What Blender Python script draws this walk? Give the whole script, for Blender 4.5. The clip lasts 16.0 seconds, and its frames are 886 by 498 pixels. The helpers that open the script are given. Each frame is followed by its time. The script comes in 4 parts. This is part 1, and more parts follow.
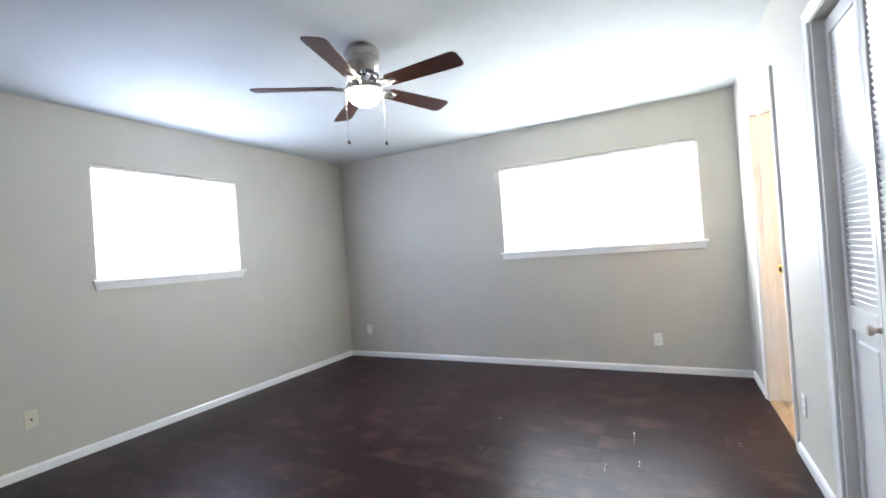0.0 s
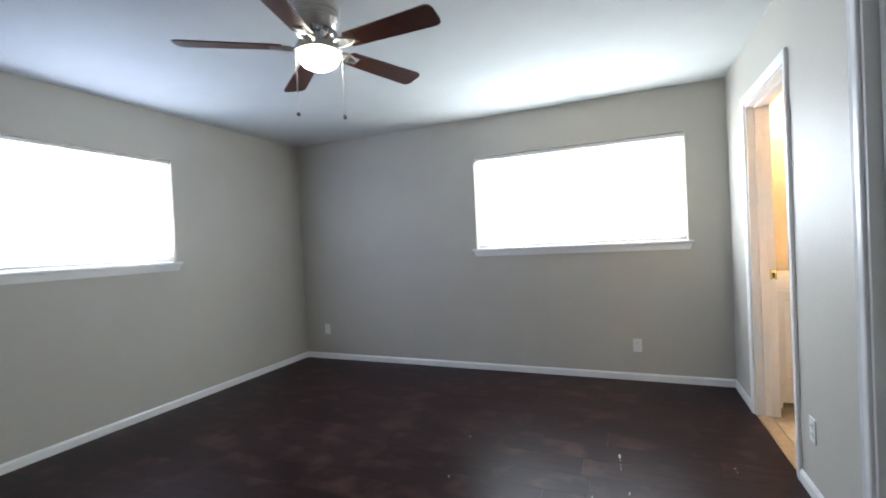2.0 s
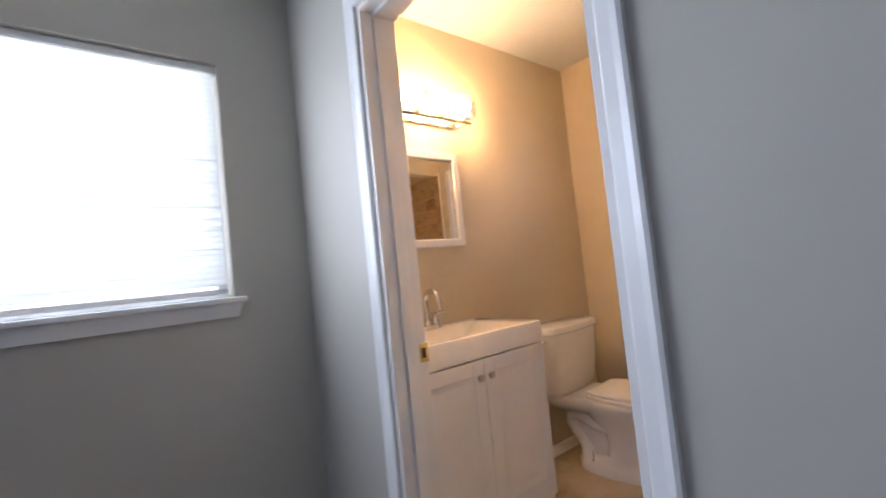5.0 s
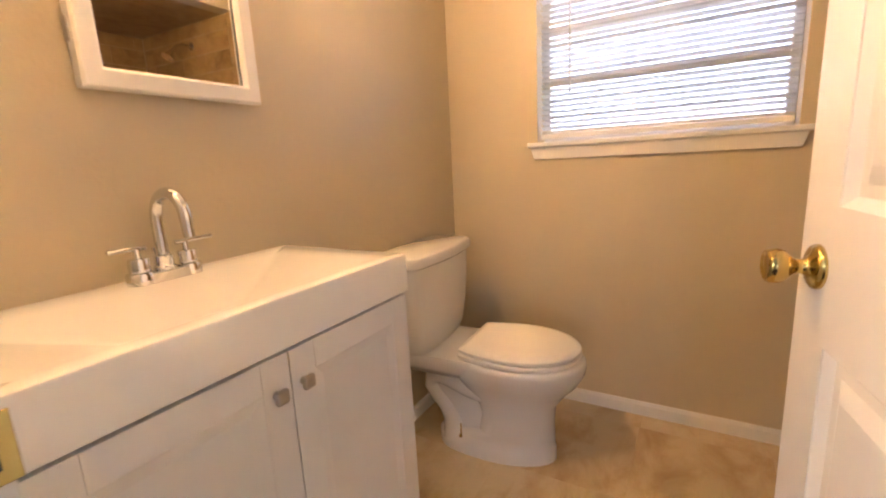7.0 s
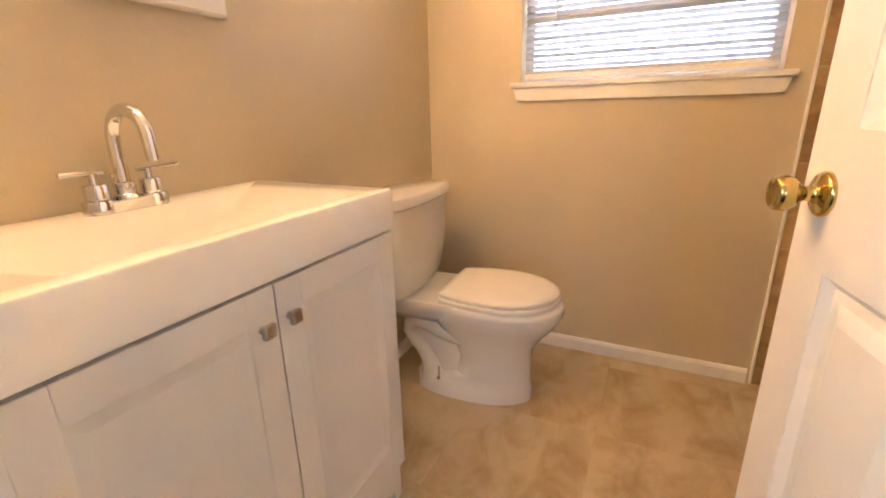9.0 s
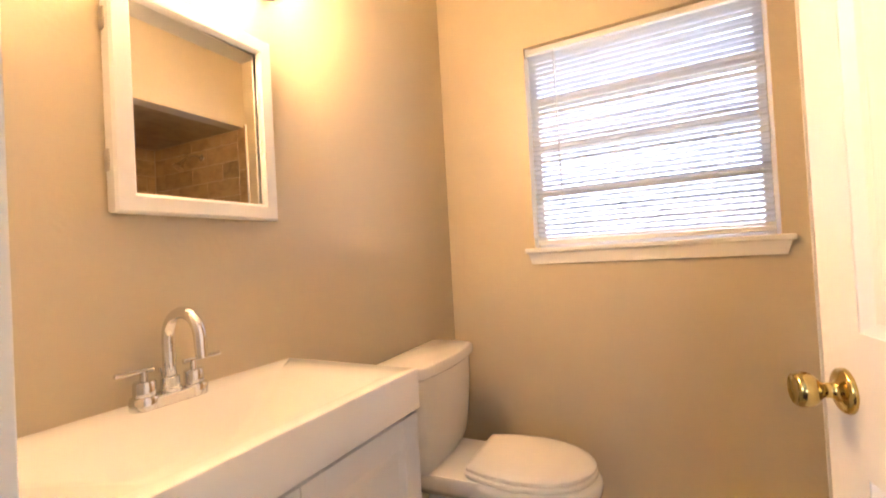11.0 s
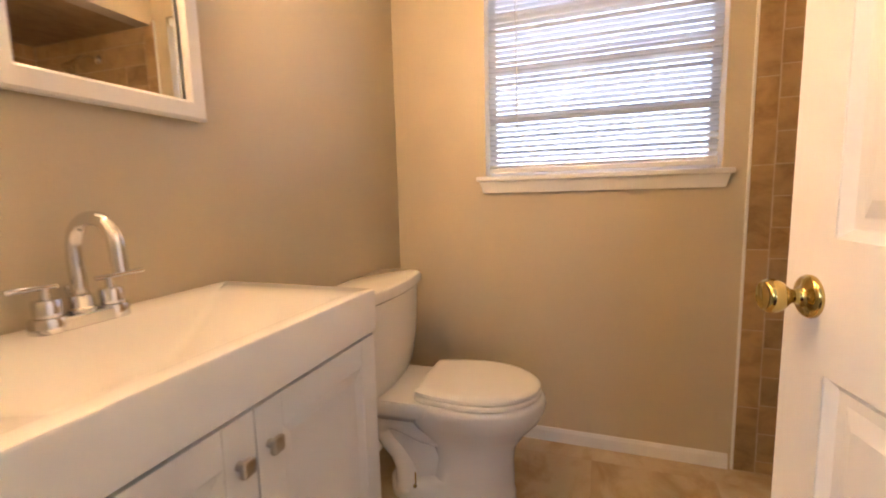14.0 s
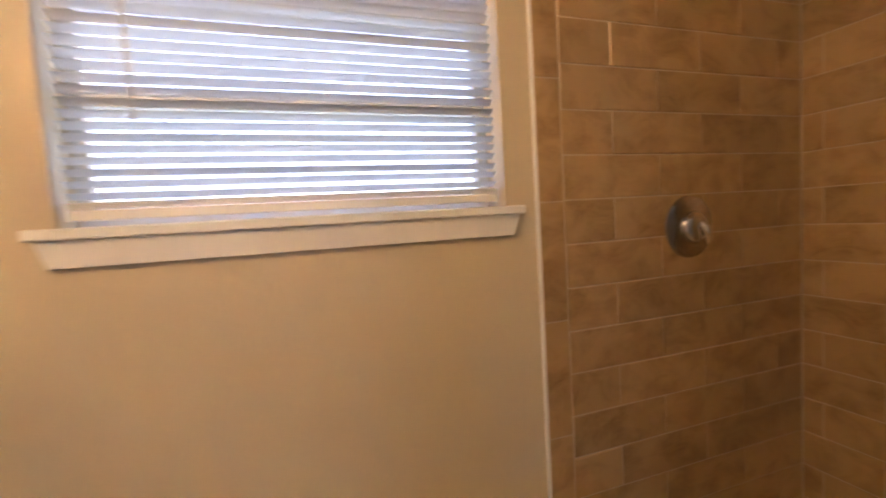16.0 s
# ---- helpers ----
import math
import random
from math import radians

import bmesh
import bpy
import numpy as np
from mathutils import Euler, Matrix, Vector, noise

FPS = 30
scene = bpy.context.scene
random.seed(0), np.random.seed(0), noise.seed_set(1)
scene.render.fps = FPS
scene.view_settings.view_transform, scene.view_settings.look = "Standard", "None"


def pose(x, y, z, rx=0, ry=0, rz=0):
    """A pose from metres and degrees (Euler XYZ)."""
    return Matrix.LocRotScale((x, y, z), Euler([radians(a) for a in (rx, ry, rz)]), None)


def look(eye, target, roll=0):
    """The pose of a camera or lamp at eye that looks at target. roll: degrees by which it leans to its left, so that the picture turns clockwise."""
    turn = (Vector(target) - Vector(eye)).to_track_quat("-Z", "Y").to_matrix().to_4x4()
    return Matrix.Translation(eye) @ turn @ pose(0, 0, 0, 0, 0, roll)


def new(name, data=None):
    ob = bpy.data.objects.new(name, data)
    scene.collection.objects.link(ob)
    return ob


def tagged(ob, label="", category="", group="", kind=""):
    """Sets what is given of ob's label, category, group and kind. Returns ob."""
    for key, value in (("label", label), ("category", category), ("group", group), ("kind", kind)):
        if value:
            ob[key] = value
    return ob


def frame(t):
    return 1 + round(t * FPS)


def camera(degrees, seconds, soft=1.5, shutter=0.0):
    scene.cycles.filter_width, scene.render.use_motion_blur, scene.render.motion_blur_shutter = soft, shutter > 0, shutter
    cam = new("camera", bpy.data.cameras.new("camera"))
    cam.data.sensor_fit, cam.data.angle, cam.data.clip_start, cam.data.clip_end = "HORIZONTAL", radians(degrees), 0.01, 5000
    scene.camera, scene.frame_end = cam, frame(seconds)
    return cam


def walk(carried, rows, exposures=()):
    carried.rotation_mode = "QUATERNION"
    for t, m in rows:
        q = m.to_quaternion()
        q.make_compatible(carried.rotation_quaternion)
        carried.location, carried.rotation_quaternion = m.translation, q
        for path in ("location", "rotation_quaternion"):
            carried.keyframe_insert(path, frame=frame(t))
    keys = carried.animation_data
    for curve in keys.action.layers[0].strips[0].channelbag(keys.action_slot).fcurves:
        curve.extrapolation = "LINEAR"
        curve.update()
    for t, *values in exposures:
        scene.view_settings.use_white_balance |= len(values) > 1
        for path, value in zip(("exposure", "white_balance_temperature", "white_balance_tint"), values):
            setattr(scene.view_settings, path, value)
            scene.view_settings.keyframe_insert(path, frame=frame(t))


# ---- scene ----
cam = camera(90.8, 16.0, soft=1.8, shutter=0.5)
PATH = [
    (0, (0.416, 0.259, 1.216), (-0.504, 2.035, 1.231), -4.1),
    (0.5, (0.422, 0.273, 1.206), (-0.463, 2.066, 1.229), -3.5),
    (1, (0.375, 0.292, 1.205), (-0.481, 2.1, 1.177), -2.6),
    (1.5, (0.298, 0.377, 1.225), (-0.545, 2.19, 1.193), -1.0),
    (2, (0.231, 0.609, 1.246), (-0.552, 2.449, 1.216), -2.8),
    (2.5, (0.151, 0.932, 1.272), (-0.546, 2.806, 1.236), -4.3),
    (3, (0.02, 1.304, 1.26), (-0.343, 3.27, 1.294), -5.1),
    (3.5, (-0.01, 1.734, 1.256), (0.043, 3.733, 1.265), -5.0),
    (4, (-0.027, 2.163, 1.239), (0.453, 4.104, 1.236), -3.8),
    (4.5, (0.052, 2.59, 1.192), (1.054, 4.32, 1.238), -5.4),
    (5, (0.27, 2.93, 1.183), (1.529, 4.481, 1.282), -5.9),
    (5.2, (0.362, 3.043, 1.193), (1.703, 4.524, 1.289), -4.6),
    (7.3, (1.044, 3.685, 1.102), (2.744, 4.635, 0.648), -2.6),
    (7.5, (1.038, 3.702, 1.085), (2.74, 4.63, 0.593), -2.2),
    (8, (1.033, 3.721, 1.059), (2.738, 4.554, 0.427), -1.5),
    (8.2, (1.031, 3.723, 1.061), (2.748, 4.522, 0.417), -1.2),
    (10.3, (1.005, 3.691, 1.135), (2.707, 4.697, 0.827), -3.0),
    (10.5, (1.0, 3.693, 1.153), (2.729, 4.679, 0.953), -2.8),
    (11, (0.987, 3.695, 1.179), (2.75, 4.639, 1.212), -3.2),
    (11.5, (0.974, 3.698, 1.189), (2.744, 4.619, 1.325), -2.9),
    (12, (0.968, 3.691, 1.194), (2.743, 4.594, 1.378), -3.0),
    (12.5, (0.972, 3.692, 1.189), (2.756, 4.584, 1.343), -2.8),
    (13, (0.977, 3.707, 1.176), (2.77, 4.591, 1.233), -2.6),
    (13.5, (0.983, 3.738, 1.149), (2.809, 4.549, 1.054), -2.4),
    (14, (1.03, 3.792, 1.117), (2.897, 4.464, 0.87), -1.5),
    (14.5, (1.194, 3.799, 1.11), (3.124, 4.281, 0.9), -3.0),
    (15, (1.469, 3.801, 1.136), (3.447, 4.061, 1.002), -1.6),
    (15.5, (1.73, 3.855, 1.149), (3.724, 3.764, 1.021), -1.9),
    (16, (1.99, 3.866, 1.167), (3.879, 3.223, 1.032), -3.4),
]
# exposure follows the clip's camera as it adapts
EXPOSURES = [(0.0, 5.85, 6500, 7), (0.5, 5.5, 6500, 6), (1.5, 5.02, 6500, 6), (2.5, 5.02, 6400, 7), (3.5, 4.80, 6150, 11), (5.0, 3.98, 6050, 15), (7.3, 4.48, 6650, 11),
             (8.0, 4.61, 6700, 11), (10.5, 4.64, 6420, 11), (12.5, 4.33, 6380, 11), (14.5, 4.26, 6260, 11), (16.0, 4.08, 5950, 10)]
walk(cam, [(t, look(eye, target, roll)) for t, eye, target, roll in PATH], EXPOSURES)

# ---- world, sun, large lights ----
world = bpy.data.worlds.new("sky_world")
scene.world = world
world.use_nodes = True
wn = world.node_tree.nodes
sky = wn.new("ShaderNodeTexSky")
sky.sky_type = "NISHITA"
sky.sun_disc = False
sky.sun_elevation = radians(34)
sky.sun_rotation = radians(180)
sky.air_density, sky.dust_density = 0.6, 4.0
world.node_tree.links.new(sky.outputs[0], wn["Background"].inputs[0])
wn["Background"].inputs[1].default_value = 0.055

sun_data = bpy.data.lights.new("sun", "SUN")
sun_data.energy, sun_data.angle, sun_data.color = 2.0, radians(0.5), (1.0, 0.95, 0.88)
sun = new("sun", sun_data)
sun.matrix_world = look((0, -20, 13.5), (0, 0, 0))


def window_lamp(name, eye, target, width, height, power, color):
    """Sky light that stands in a window's opening, just inside its blind."""
    data = bpy.data.lights.new(name, "AREA")
    data.shape, data.size, data.size_y = "RECTANGLE", width, height
    data.energy, data.color = power, color
    ob = new(name, data)
    ob.matrix_world = look(eye, target)
    return ob


WEST, EAST, NORTH, SOUTH, CEIL = -3.305, 0.98, 4.70, -1.0, 2.44
BATH_W, BATH_E, BATH_CEIL, BATH_N = 1.115, 2.98, 2.53, 4.72
HALF = 0.15  # thickness of the outer walls
window_lamp("sky_light_north", (-0.23, NORTH + 0.008, 1.612), (-0.23, 0.0, 1.612), 1.77, 0.80, 1.92, (0.78, 0.86, 1.0))
window_lamp("sky_light_west", (WEST - 0.008, 2.531, 1.618), (0.0, 2.531, 1.618), 1.15, 0.76, 0.99, (0.51, 0.62, 1.0))
# the same daylight outside the glass, which makes the blinds glow
window_lamp("day_light_north", (-0.23, NORTH + 0.24, 1.62), (-0.23, 0.0, 1.62), 1.95, 1.0, 3.2, (0.90, 0.95, 1.0))
window_lamp("day_light_west", (WEST - 0.24, 2.531, 1.62), (0.0, 2.531, 1.62), 1.35, 1.0, 2.3, (0.90, 0.95, 1.0))
window_lamp("day_light_bath", (BATH_E + 0.24, 3.816, 1.66), (0.0, 3.816, 1.66), 1.0, 1.0, 0.44, (0.74, 0.72, 1.0))



# ---- materials ----
def material(name, color, rough=0.5, metal=0.0, vary=0.06, scale=6.0, bump=0.0, bump_scale=90.0, dark=None, spec=0.5, coat=0.0, random=0.0):
    """A procedural surface: colour mottled at two scales, a fine relief, and a shade of its own for each piece."""
    m = bpy.data.materials.new(name)
    m.use_nodes = True
    nodes, links = m.node_tree.nodes, m.node_tree.links
    b = nodes["Principled BSDF"]
    b.inputs["Roughness"].default_value = rough
    b.inputs["Metallic"].default_value = metal
    b.inputs["Specular IOR Level"].default_value = spec
    b.inputs["Coat Weight"].default_value = coat
    co = nodes.new("ShaderNodeTexCoord")
    big = nodes.new("ShaderNodeTexNoise")
    big.inputs["Scale"].default_value = scale
    big.inputs["Detail"].default_value = 6
    links.new(co.outputs["Object"], big.inputs["Vector"])
    ramp = nodes.new("ShaderNodeValToRGB")
    low = dark or tuple(c * (1 - vary) for c in color)
    high = tuple(min(1, c * (1 + vary)) for c in color)
    ramp.color_ramp.elements[0].color = (*low, 1)
    ramp.color_ramp.elements[0].position = 0.3
    ramp.color_ramp.elements[1].color = (*high, 1)
    ramp.color_ramp.elements[1].position = 0.7
    links.new(big.outputs["Fac"], ramp.inputs["Fac"])
    out = ramp.outputs["Color"]
    if random:
        info = nodes.new("ShaderNodeObjectInfo")
        hsv = nodes.new("ShaderNodeHueSaturation")
        span = nodes.new("ShaderNodeMapRange")
        span.inputs["To Min"].default_value = 1 - random
        span.inputs["To Max"].default_value = 1 + random
        links.new(info.outputs["Random"], span.inputs["Value"])
        links.new(span.outputs[0], hsv.inputs["Value"])
        links.new(out, hsv.inputs["Color"])
        out = hsv.outputs["Color"]
    links.new(out, b.inputs["Base Color"])
    if bump:
        fine = nodes.new("ShaderNodeTexNoise")
        fine.inputs["Scale"].default_value = bump_scale
        fine.inputs["Detail"].default_value = 4
        links.new(co.outputs["Object"], fine.inputs["Vector"])
        relief = nodes.new("ShaderNodeBump")
        relief.inputs["Strength"].default_value = bump
        relief.inputs["Distance"].default_value = 0.004
        links.new(fine.outputs["Fac"], relief.inputs["Height"])
        links.new(relief.outputs["Normal"], b.inputs["Normal"])
    return m


def glow(name, color, strength):
    m = bpy.data.materials.new(name)
    m.use_nodes = True
    b = m.node_tree.nodes["Principled BSDF"]
    b.inputs["Base Color"].default_value = (0.9, 0.88, 0.84, 1)
    b.inputs["Emission Color"].default_value = (*color, 1)
    b.inputs["Emission Strength"].default_value = strength
    return m


def streaked(name, color, dark, rough, stretch, scale, contrast=(0.3, 0.7), bump=0.1, random=0.2, patch=None, spec=0.5):
    """Wood-like or veined surface: noise drawn out along one axis, with broad patches over it."""
    m = material(name, color, rough, spec=spec)
    nodes, links = m.node_tree.nodes, m.node_tree.links
    b = nodes["Principled BSDF"]
    co = nodes["Texture Coordinate"]
    info = nodes.new("ShaderNodeObjectInfo")
    shift = nodes.new("ShaderNodeVectorMath")
    shift.operation = "MULTIPLY_ADD"
    links.new(info.outputs["Random"], shift.inputs[0])
    shift.inputs[1].default_value = (37.0, 53.0, 29.0)
    links.new(co.outputs["Object"], shift.inputs[2])
    mapping = nodes.new("ShaderNodeMapping")
    mapping.inputs["Scale"].default_value = stretch
    links.new(shift.outputs[0], mapping.inputs["Vector"])
    grain = nodes.new("ShaderNodeTexNoise")
    grain.inputs["Scale"].default_value = scale
    grain.inputs["Detail"].default_value = 8
    grain.inputs["Roughness"].default_value = 0.62
    grain.inputs["Distortion"].default_value = 0.6
    links.new(mapping.outputs[0], grain.inputs["Vector"])
    ramp = nodes.new("ShaderNodeValToRGB")
    ramp.color_ramp.elements[0].color = (*dark, 1)
    ramp.color_ramp.elements[0].position = contrast[0]
    ramp.color_ramp.elements[1].color = (*color, 1)
    ramp.color_ramp.elements[1].position = contrast[1]
    links.new(grain.outputs["Fac"], ramp.inputs["Fac"])
    hsv = nodes.new("ShaderNodeHueSaturation")
    span = nodes.new("ShaderNodeMapRange")
    span.inputs["To Min"].default_value = 1 - random
    span.inputs["To Max"].default_value = 1 + random
    links.new(info.outputs["Random"], span.inputs["Value"])
    links.new(span.outputs[0], hsv.inputs["Value"])
    links.new(ramp.outputs[0], hsv.inputs["Color"])
    out = hsv.outputs[0]
    if patch:
        broad = nodes.new("ShaderNodeTexNoise")
        broad.inputs["Scale"].default_value = patch[1]
        broad.inputs["Detail"].default_value = 5
        links.new(shift.outputs[0], broad.inputs["Vector"])
        edge = nodes.new("ShaderNodeMapRange")
        edge.inputs["From Min"].default_value = 0.52
        edge.inputs["From Max"].default_value = 0.72
        edge.inputs["To Max"].default_value = patch[2]
        links.new(broad.outputs["Fac"], edge.inputs["Value"])
        mix = nodes.new("ShaderNodeMix")
        mix.data_type = "RGBA"
        links.new(edge.outputs[0], mix.inputs[0])
        links.new(out, mix.inputs[6])
        mix.inputs[7].default_value = (*patch[0], 1)
        out = mix.outputs[2]
    links.new(out, b.inputs["Base Color"])
    relief = nodes.new("ShaderNodeBump")
    relief.inputs["Strength"].default_value = bump
    relief.inputs["Distance"].default_value = 0.002
    links.new(grain.outputs["Fac"], relief.inputs["Height"])
    links.new(relief.outputs["Normal"], b.inputs["Normal"])
    return m


PAINT = material("greige_wall_paint", (0.50, 0.47, 0.405), 0.55, vary=0.03, scale=2.5, bump=0.20, bump_scale=50)
BATH_PAINT = material("beige_bathroom_paint", (0.565, 0.482, 0.335), 0.44, vary=0.03, scale=2.5, bump=0.26, bump_scale=50)
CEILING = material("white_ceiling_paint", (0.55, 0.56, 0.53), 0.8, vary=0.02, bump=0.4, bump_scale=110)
TRIM = material("white_gloss_trim", (0.80, 0.79, 0.76), 0.3, vary=0.03, scale=9, bump=0.05)
DOOR_PAINT = material("white_door_paint", (0.73, 0.71, 0.67), 0.32, vary=0.02, bump=0.08, bump_scale=60)
CABINET = material("white_cabinet_lacquer", (0.75, 0.74, 0.72), 0.35, vary=0.02)
PORCELAIN = material("white_glazed_porcelain", (0.80, 0.79, 0.76), 0.08, vary=0.015, coat=0.5)
BASIN = material("white_cultured_marble", (0.82, 0.81, 0.78), 0.12, vary=0.02, coat=0.3)
SEAT = material("white_seat_plastic", (0.80, 0.78, 0.74), 0.2, vary=0.02)
CHROME = material("polished_chrome", (0.75, 0.75, 0.76), 0.07, metal=1.0, vary=0.02)
NICKEL = material("brushed_nickel", (0.55, 0.52, 0.48), 0.28, metal=1.0, vary=0.05, scale=40)
# chrome with the dark room's reflections put into its colour, for the valve plate
DARK_CHROME = material("chrome_dark_reflections", (0.50, 0.48, 0.46), 0.10, metal=1.0, vary=0.03)
BRASS = material("polished_brass", (0.58, 0.43, 0.15), 0.10, metal=1.0, vary=0.05, scale=20)
PLASTIC = material("white_plastic_plate", (0.78, 0.77, 0.73), 0.35, vary=0.02)
ALMOND = material("almond_plastic_plate", (0.62, 0.56, 0.44), 0.35, vary=0.03)
BLACK = material("dark_slot", (0.02, 0.02, 0.02), 0.6)
ALUMINIUM = material("white_aluminium_frame", (0.70, 0.71, 0.72), 0.4, vary=0.03)
GROUT = material("beige_grout", (0.50, 0.40, 0.28), 0.85, vary=0.08, scale=30, bump=0.2)
LAMINATE = streaked("dark_espresso_laminate", (0.028, 0.012, 0.011), (0.010, 0.006, 0.006), 0.36, (1.2, 9, 9), 3.0, bump=0.08, random=0.16, patch=((0.070, 0.035, 0.029), 4.5, 0.75), spec=0.11)
TILE = streaked("brown_travertine_tile", (0.39, 0.255, 0.116), (0.20, 0.112, 0.043), 0.34, (3, 4, 4), 2.6, (0.24, 0.56), bump=0.18, random=0.12, patch=((0.43, 0.295, 0.145), 9.0, 0.7))
VINYL = streaked("beige_marbled_vinyl", (0.56, 0.45, 0.29), (0.40, 0.285, 0.155), 0.26, (2.4, 3.4, 2), 1.9, (0.30, 0.56), bump=0.05, random=0.03, patch=((0.62, 0.53, 0.38), 2.5, 0.7))
WALNUT = streaked("dark_walnut_blade", (0.11, 0.035, 0.020), (0.045, 0.014, 0.009), 0.35, (2, 18, 4), 5.0, bump=0.05, random=0.08)
LAMP_GLASS = glow("lit_frosted_glass", (1.0, 0.93, 0.82), 0.8)
BULB = glow("lit_bulb", (1.0, 0.60, 0.29), 12.0)
GRASS = material("dry_lawn", (0.10, 0.13, 0.05), 0.9, vary=0.35, scale=1.5, bump=0.5, bump_scale=40)
LEAF = material("green_leaves", (0.10, 0.15, 0.05), 0.6, vary=0.4, scale=3)
BARK = material("grey_bark", (0.16, 0.12, 0.09), 0.9, vary=0.3, scale=12, bump=0.6)
SIDING = material("white_siding", (0.62, 0.62, 0.60), 0.7, vary=0.05)
SHINGLE = material("grey_shingle", (0.30, 0.28, 0.27), 0.9, vary=0.2, scale=14, bump=0.4)
DARK_GLASS = material("dark_window_glass", (0.05, 0.06, 0.07), 0.08)

def vinyl_slat(name, through_part):
    """White vinyl that lets part of the daylight through."""
    mat = bpy.data.materials.new(name)
    mat.use_nodes = True
    sn, sl = mat.node_tree.nodes, mat.node_tree.links
    base = sn["Principled BSDF"]
    base.inputs["Base Color"].default_value = (0.86, 0.86, 0.86, 1)
    base.inputs["Roughness"].default_value = 0.4
    st = sn.new("ShaderNodeBsdfTranslucent")
    st.inputs["Color"].default_value = (0.86, 0.86, 0.86, 1)
    sm = sn.new("ShaderNodeMixShader")
    sm.inputs[0].default_value = through_part
    sl.new(base.outputs[0], sm.inputs[1])
    sl.new(st.outputs[0], sm.inputs[2])
    sl.new(sm.outputs[0], sn["Material Output"].inputs[0])
    return mat


SLAT = vinyl_slat("white_vinyl_slat", 0.8)
BATH_SLAT = vinyl_slat("white_open_slat", 0.5)

GLASS = bpy.data.materials.new("clear_glass")
GLASS.use_nodes = True
gb = GLASS.node_tree.nodes["Principled BSDF"]
gb.inputs["Transmission Weight"].default_value = 1.0
gb.inputs["Roughness"].default_value = 0.0
gb.inputs["IOR"].default_value = 1.45
MIRROR = bpy.data.materials.new("mirror_silver")
MIRROR.use_nodes = True
mb = MIRROR.node_tree.nodes["Principled BSDF"]
mb.inputs["Base Color"].default_value = (0.88, 0.89, 0.88, 1)
mb.inputs["Metallic"].default_value = 1.0
mb.inputs["Roughness"].default_value = 0.01


# ---- mesh helpers ----
def box(bm, x0, x1, y0, y1, z0, z1, bevel=0.0, seg=2):
    got = bmesh.ops.create_cube(bm, size=1.0, matrix=Matrix.Translation(((x0 + x1) / 2, (y0 + y1) / 2, (z0 + z1) / 2)) @ Matrix.Diagonal((abs(x1 - x0), abs(y1 - y0), abs(z1 - z0), 1)))
    if bevel:
        edges = list({e for v in got["verts"] for e in v.link_edges})
        bmesh.ops.bevel(bm, geom=edges, offset=bevel, segments=seg, affect="EDGES", profile=0.5)
    return bm


def boxed(*args, **kw):
    return box(bmesh.new(), *args, **kw)


def rings(bm, loops, cap=True):
    """Skin a list of closed loops of points that have the same count."""
    rows = [[bm.verts.new(p) for p in loop] for loop in loops]
    n = len(rows[0])
    for a, b in zip(rows, rows[1:]):
        for i in range(n):
            bm.faces.new((a[i], a[(i + 1) % n], b[(i + 1) % n], b[i]))
    if cap:
        bm.faces.new(rows[0][::-1])
        bm.faces.new(rows[-1])
    bmesh.ops.recalc_face_normals(bm, faces=bm.faces[:])
    return bm


def lathe(bm, profile, m=None, seg=28):
    """Turn (radius, height) pairs round z, then lay it by m."""
    m = m or Matrix()
    loops = [[m @ Vector((max(r, 1e-4) * math.cos(a), max(r, 1e-4) * math.sin(a), z)) for a in (2 * math.pi * i / seg for i in range(seg))] for r, z in profile]
    return rings(bm, loops)


def tube(bm, points, radius, seg=12):
    """A round tube along points; radius is one number or one for each point."""
    pts = [Vector(p) for p in points]
    radii = radius if isinstance(radius, (list, tuple)) else [radius] * len(pts)
    loops, side = [], None
    for i, p in enumerate(pts):
        d = (pts[min(i + 1, len(pts) - 1)] - pts[max(i - 1, 0)]).normalized()
        if side is None:
            side = d.orthogonal().normalized()
        side = (side - d * side.dot(d)).normalized()
        up = d.cross(side)
        loops.append([p + radii[i] * (math.cos(a) * side + math.sin(a) * up) for a in (2 * math.pi * k / seg for k in range(seg))])
    return rings(bm, loops)


def arc(center, radius, a0, a1, n, u, v):
    c, u, v = Vector(center), Vector(u), Vector(v)
    return [c + radius * (math.cos(radians(a0 + (a1 - a0) * i / n)) * u + math.sin(radians(a0 + (a1 - a0) * i / n)) * v) for i in range(n + 1)]


def mesh_of(name, bm, mat, smooth=None):
    data = bpy.data.meshes.new(name)
    bm.normal_update()
    if smooth is not None:
        for f in bm.faces:
            f.smooth = True
        for e in bm.edges:
            if len(e.link_faces) == 2 and e.calc_face_angle(0) > radians(smooth):
                e.smooth = False
    bm.to_mesh(data)
    bm.free()
    data.materials.append(mat)
    return data


def part(name, bm, mat, parent, label="", smooth=None, m=None):
    ob = new(name, mesh_of(name, bm, mat, smooth))
    ob.parent = parent
    if m is not None:
        ob.matrix_basis = m
    return tagged(ob, label)


def thing(name, m, label, category, group="", kind=""):
    ob = new(name)
    ob.empty_display_size = 0.1
    ob.matrix_basis = m
    return tagged(ob, label, category, group, kind)


def solid(name, bm, mat, label, category, group="", kind="", smooth=None, m=None):
    ob = new(name, mesh_of(name, bm, mat, smooth))
    if m is not None:
        ob.matrix_basis = m
    return tagged(ob, label, category, group, kind)


def structure(name, bm, mat, label, category, smooth=None):
    return solid(name, bm, mat, label, category, kind="structure", smooth=smooth)


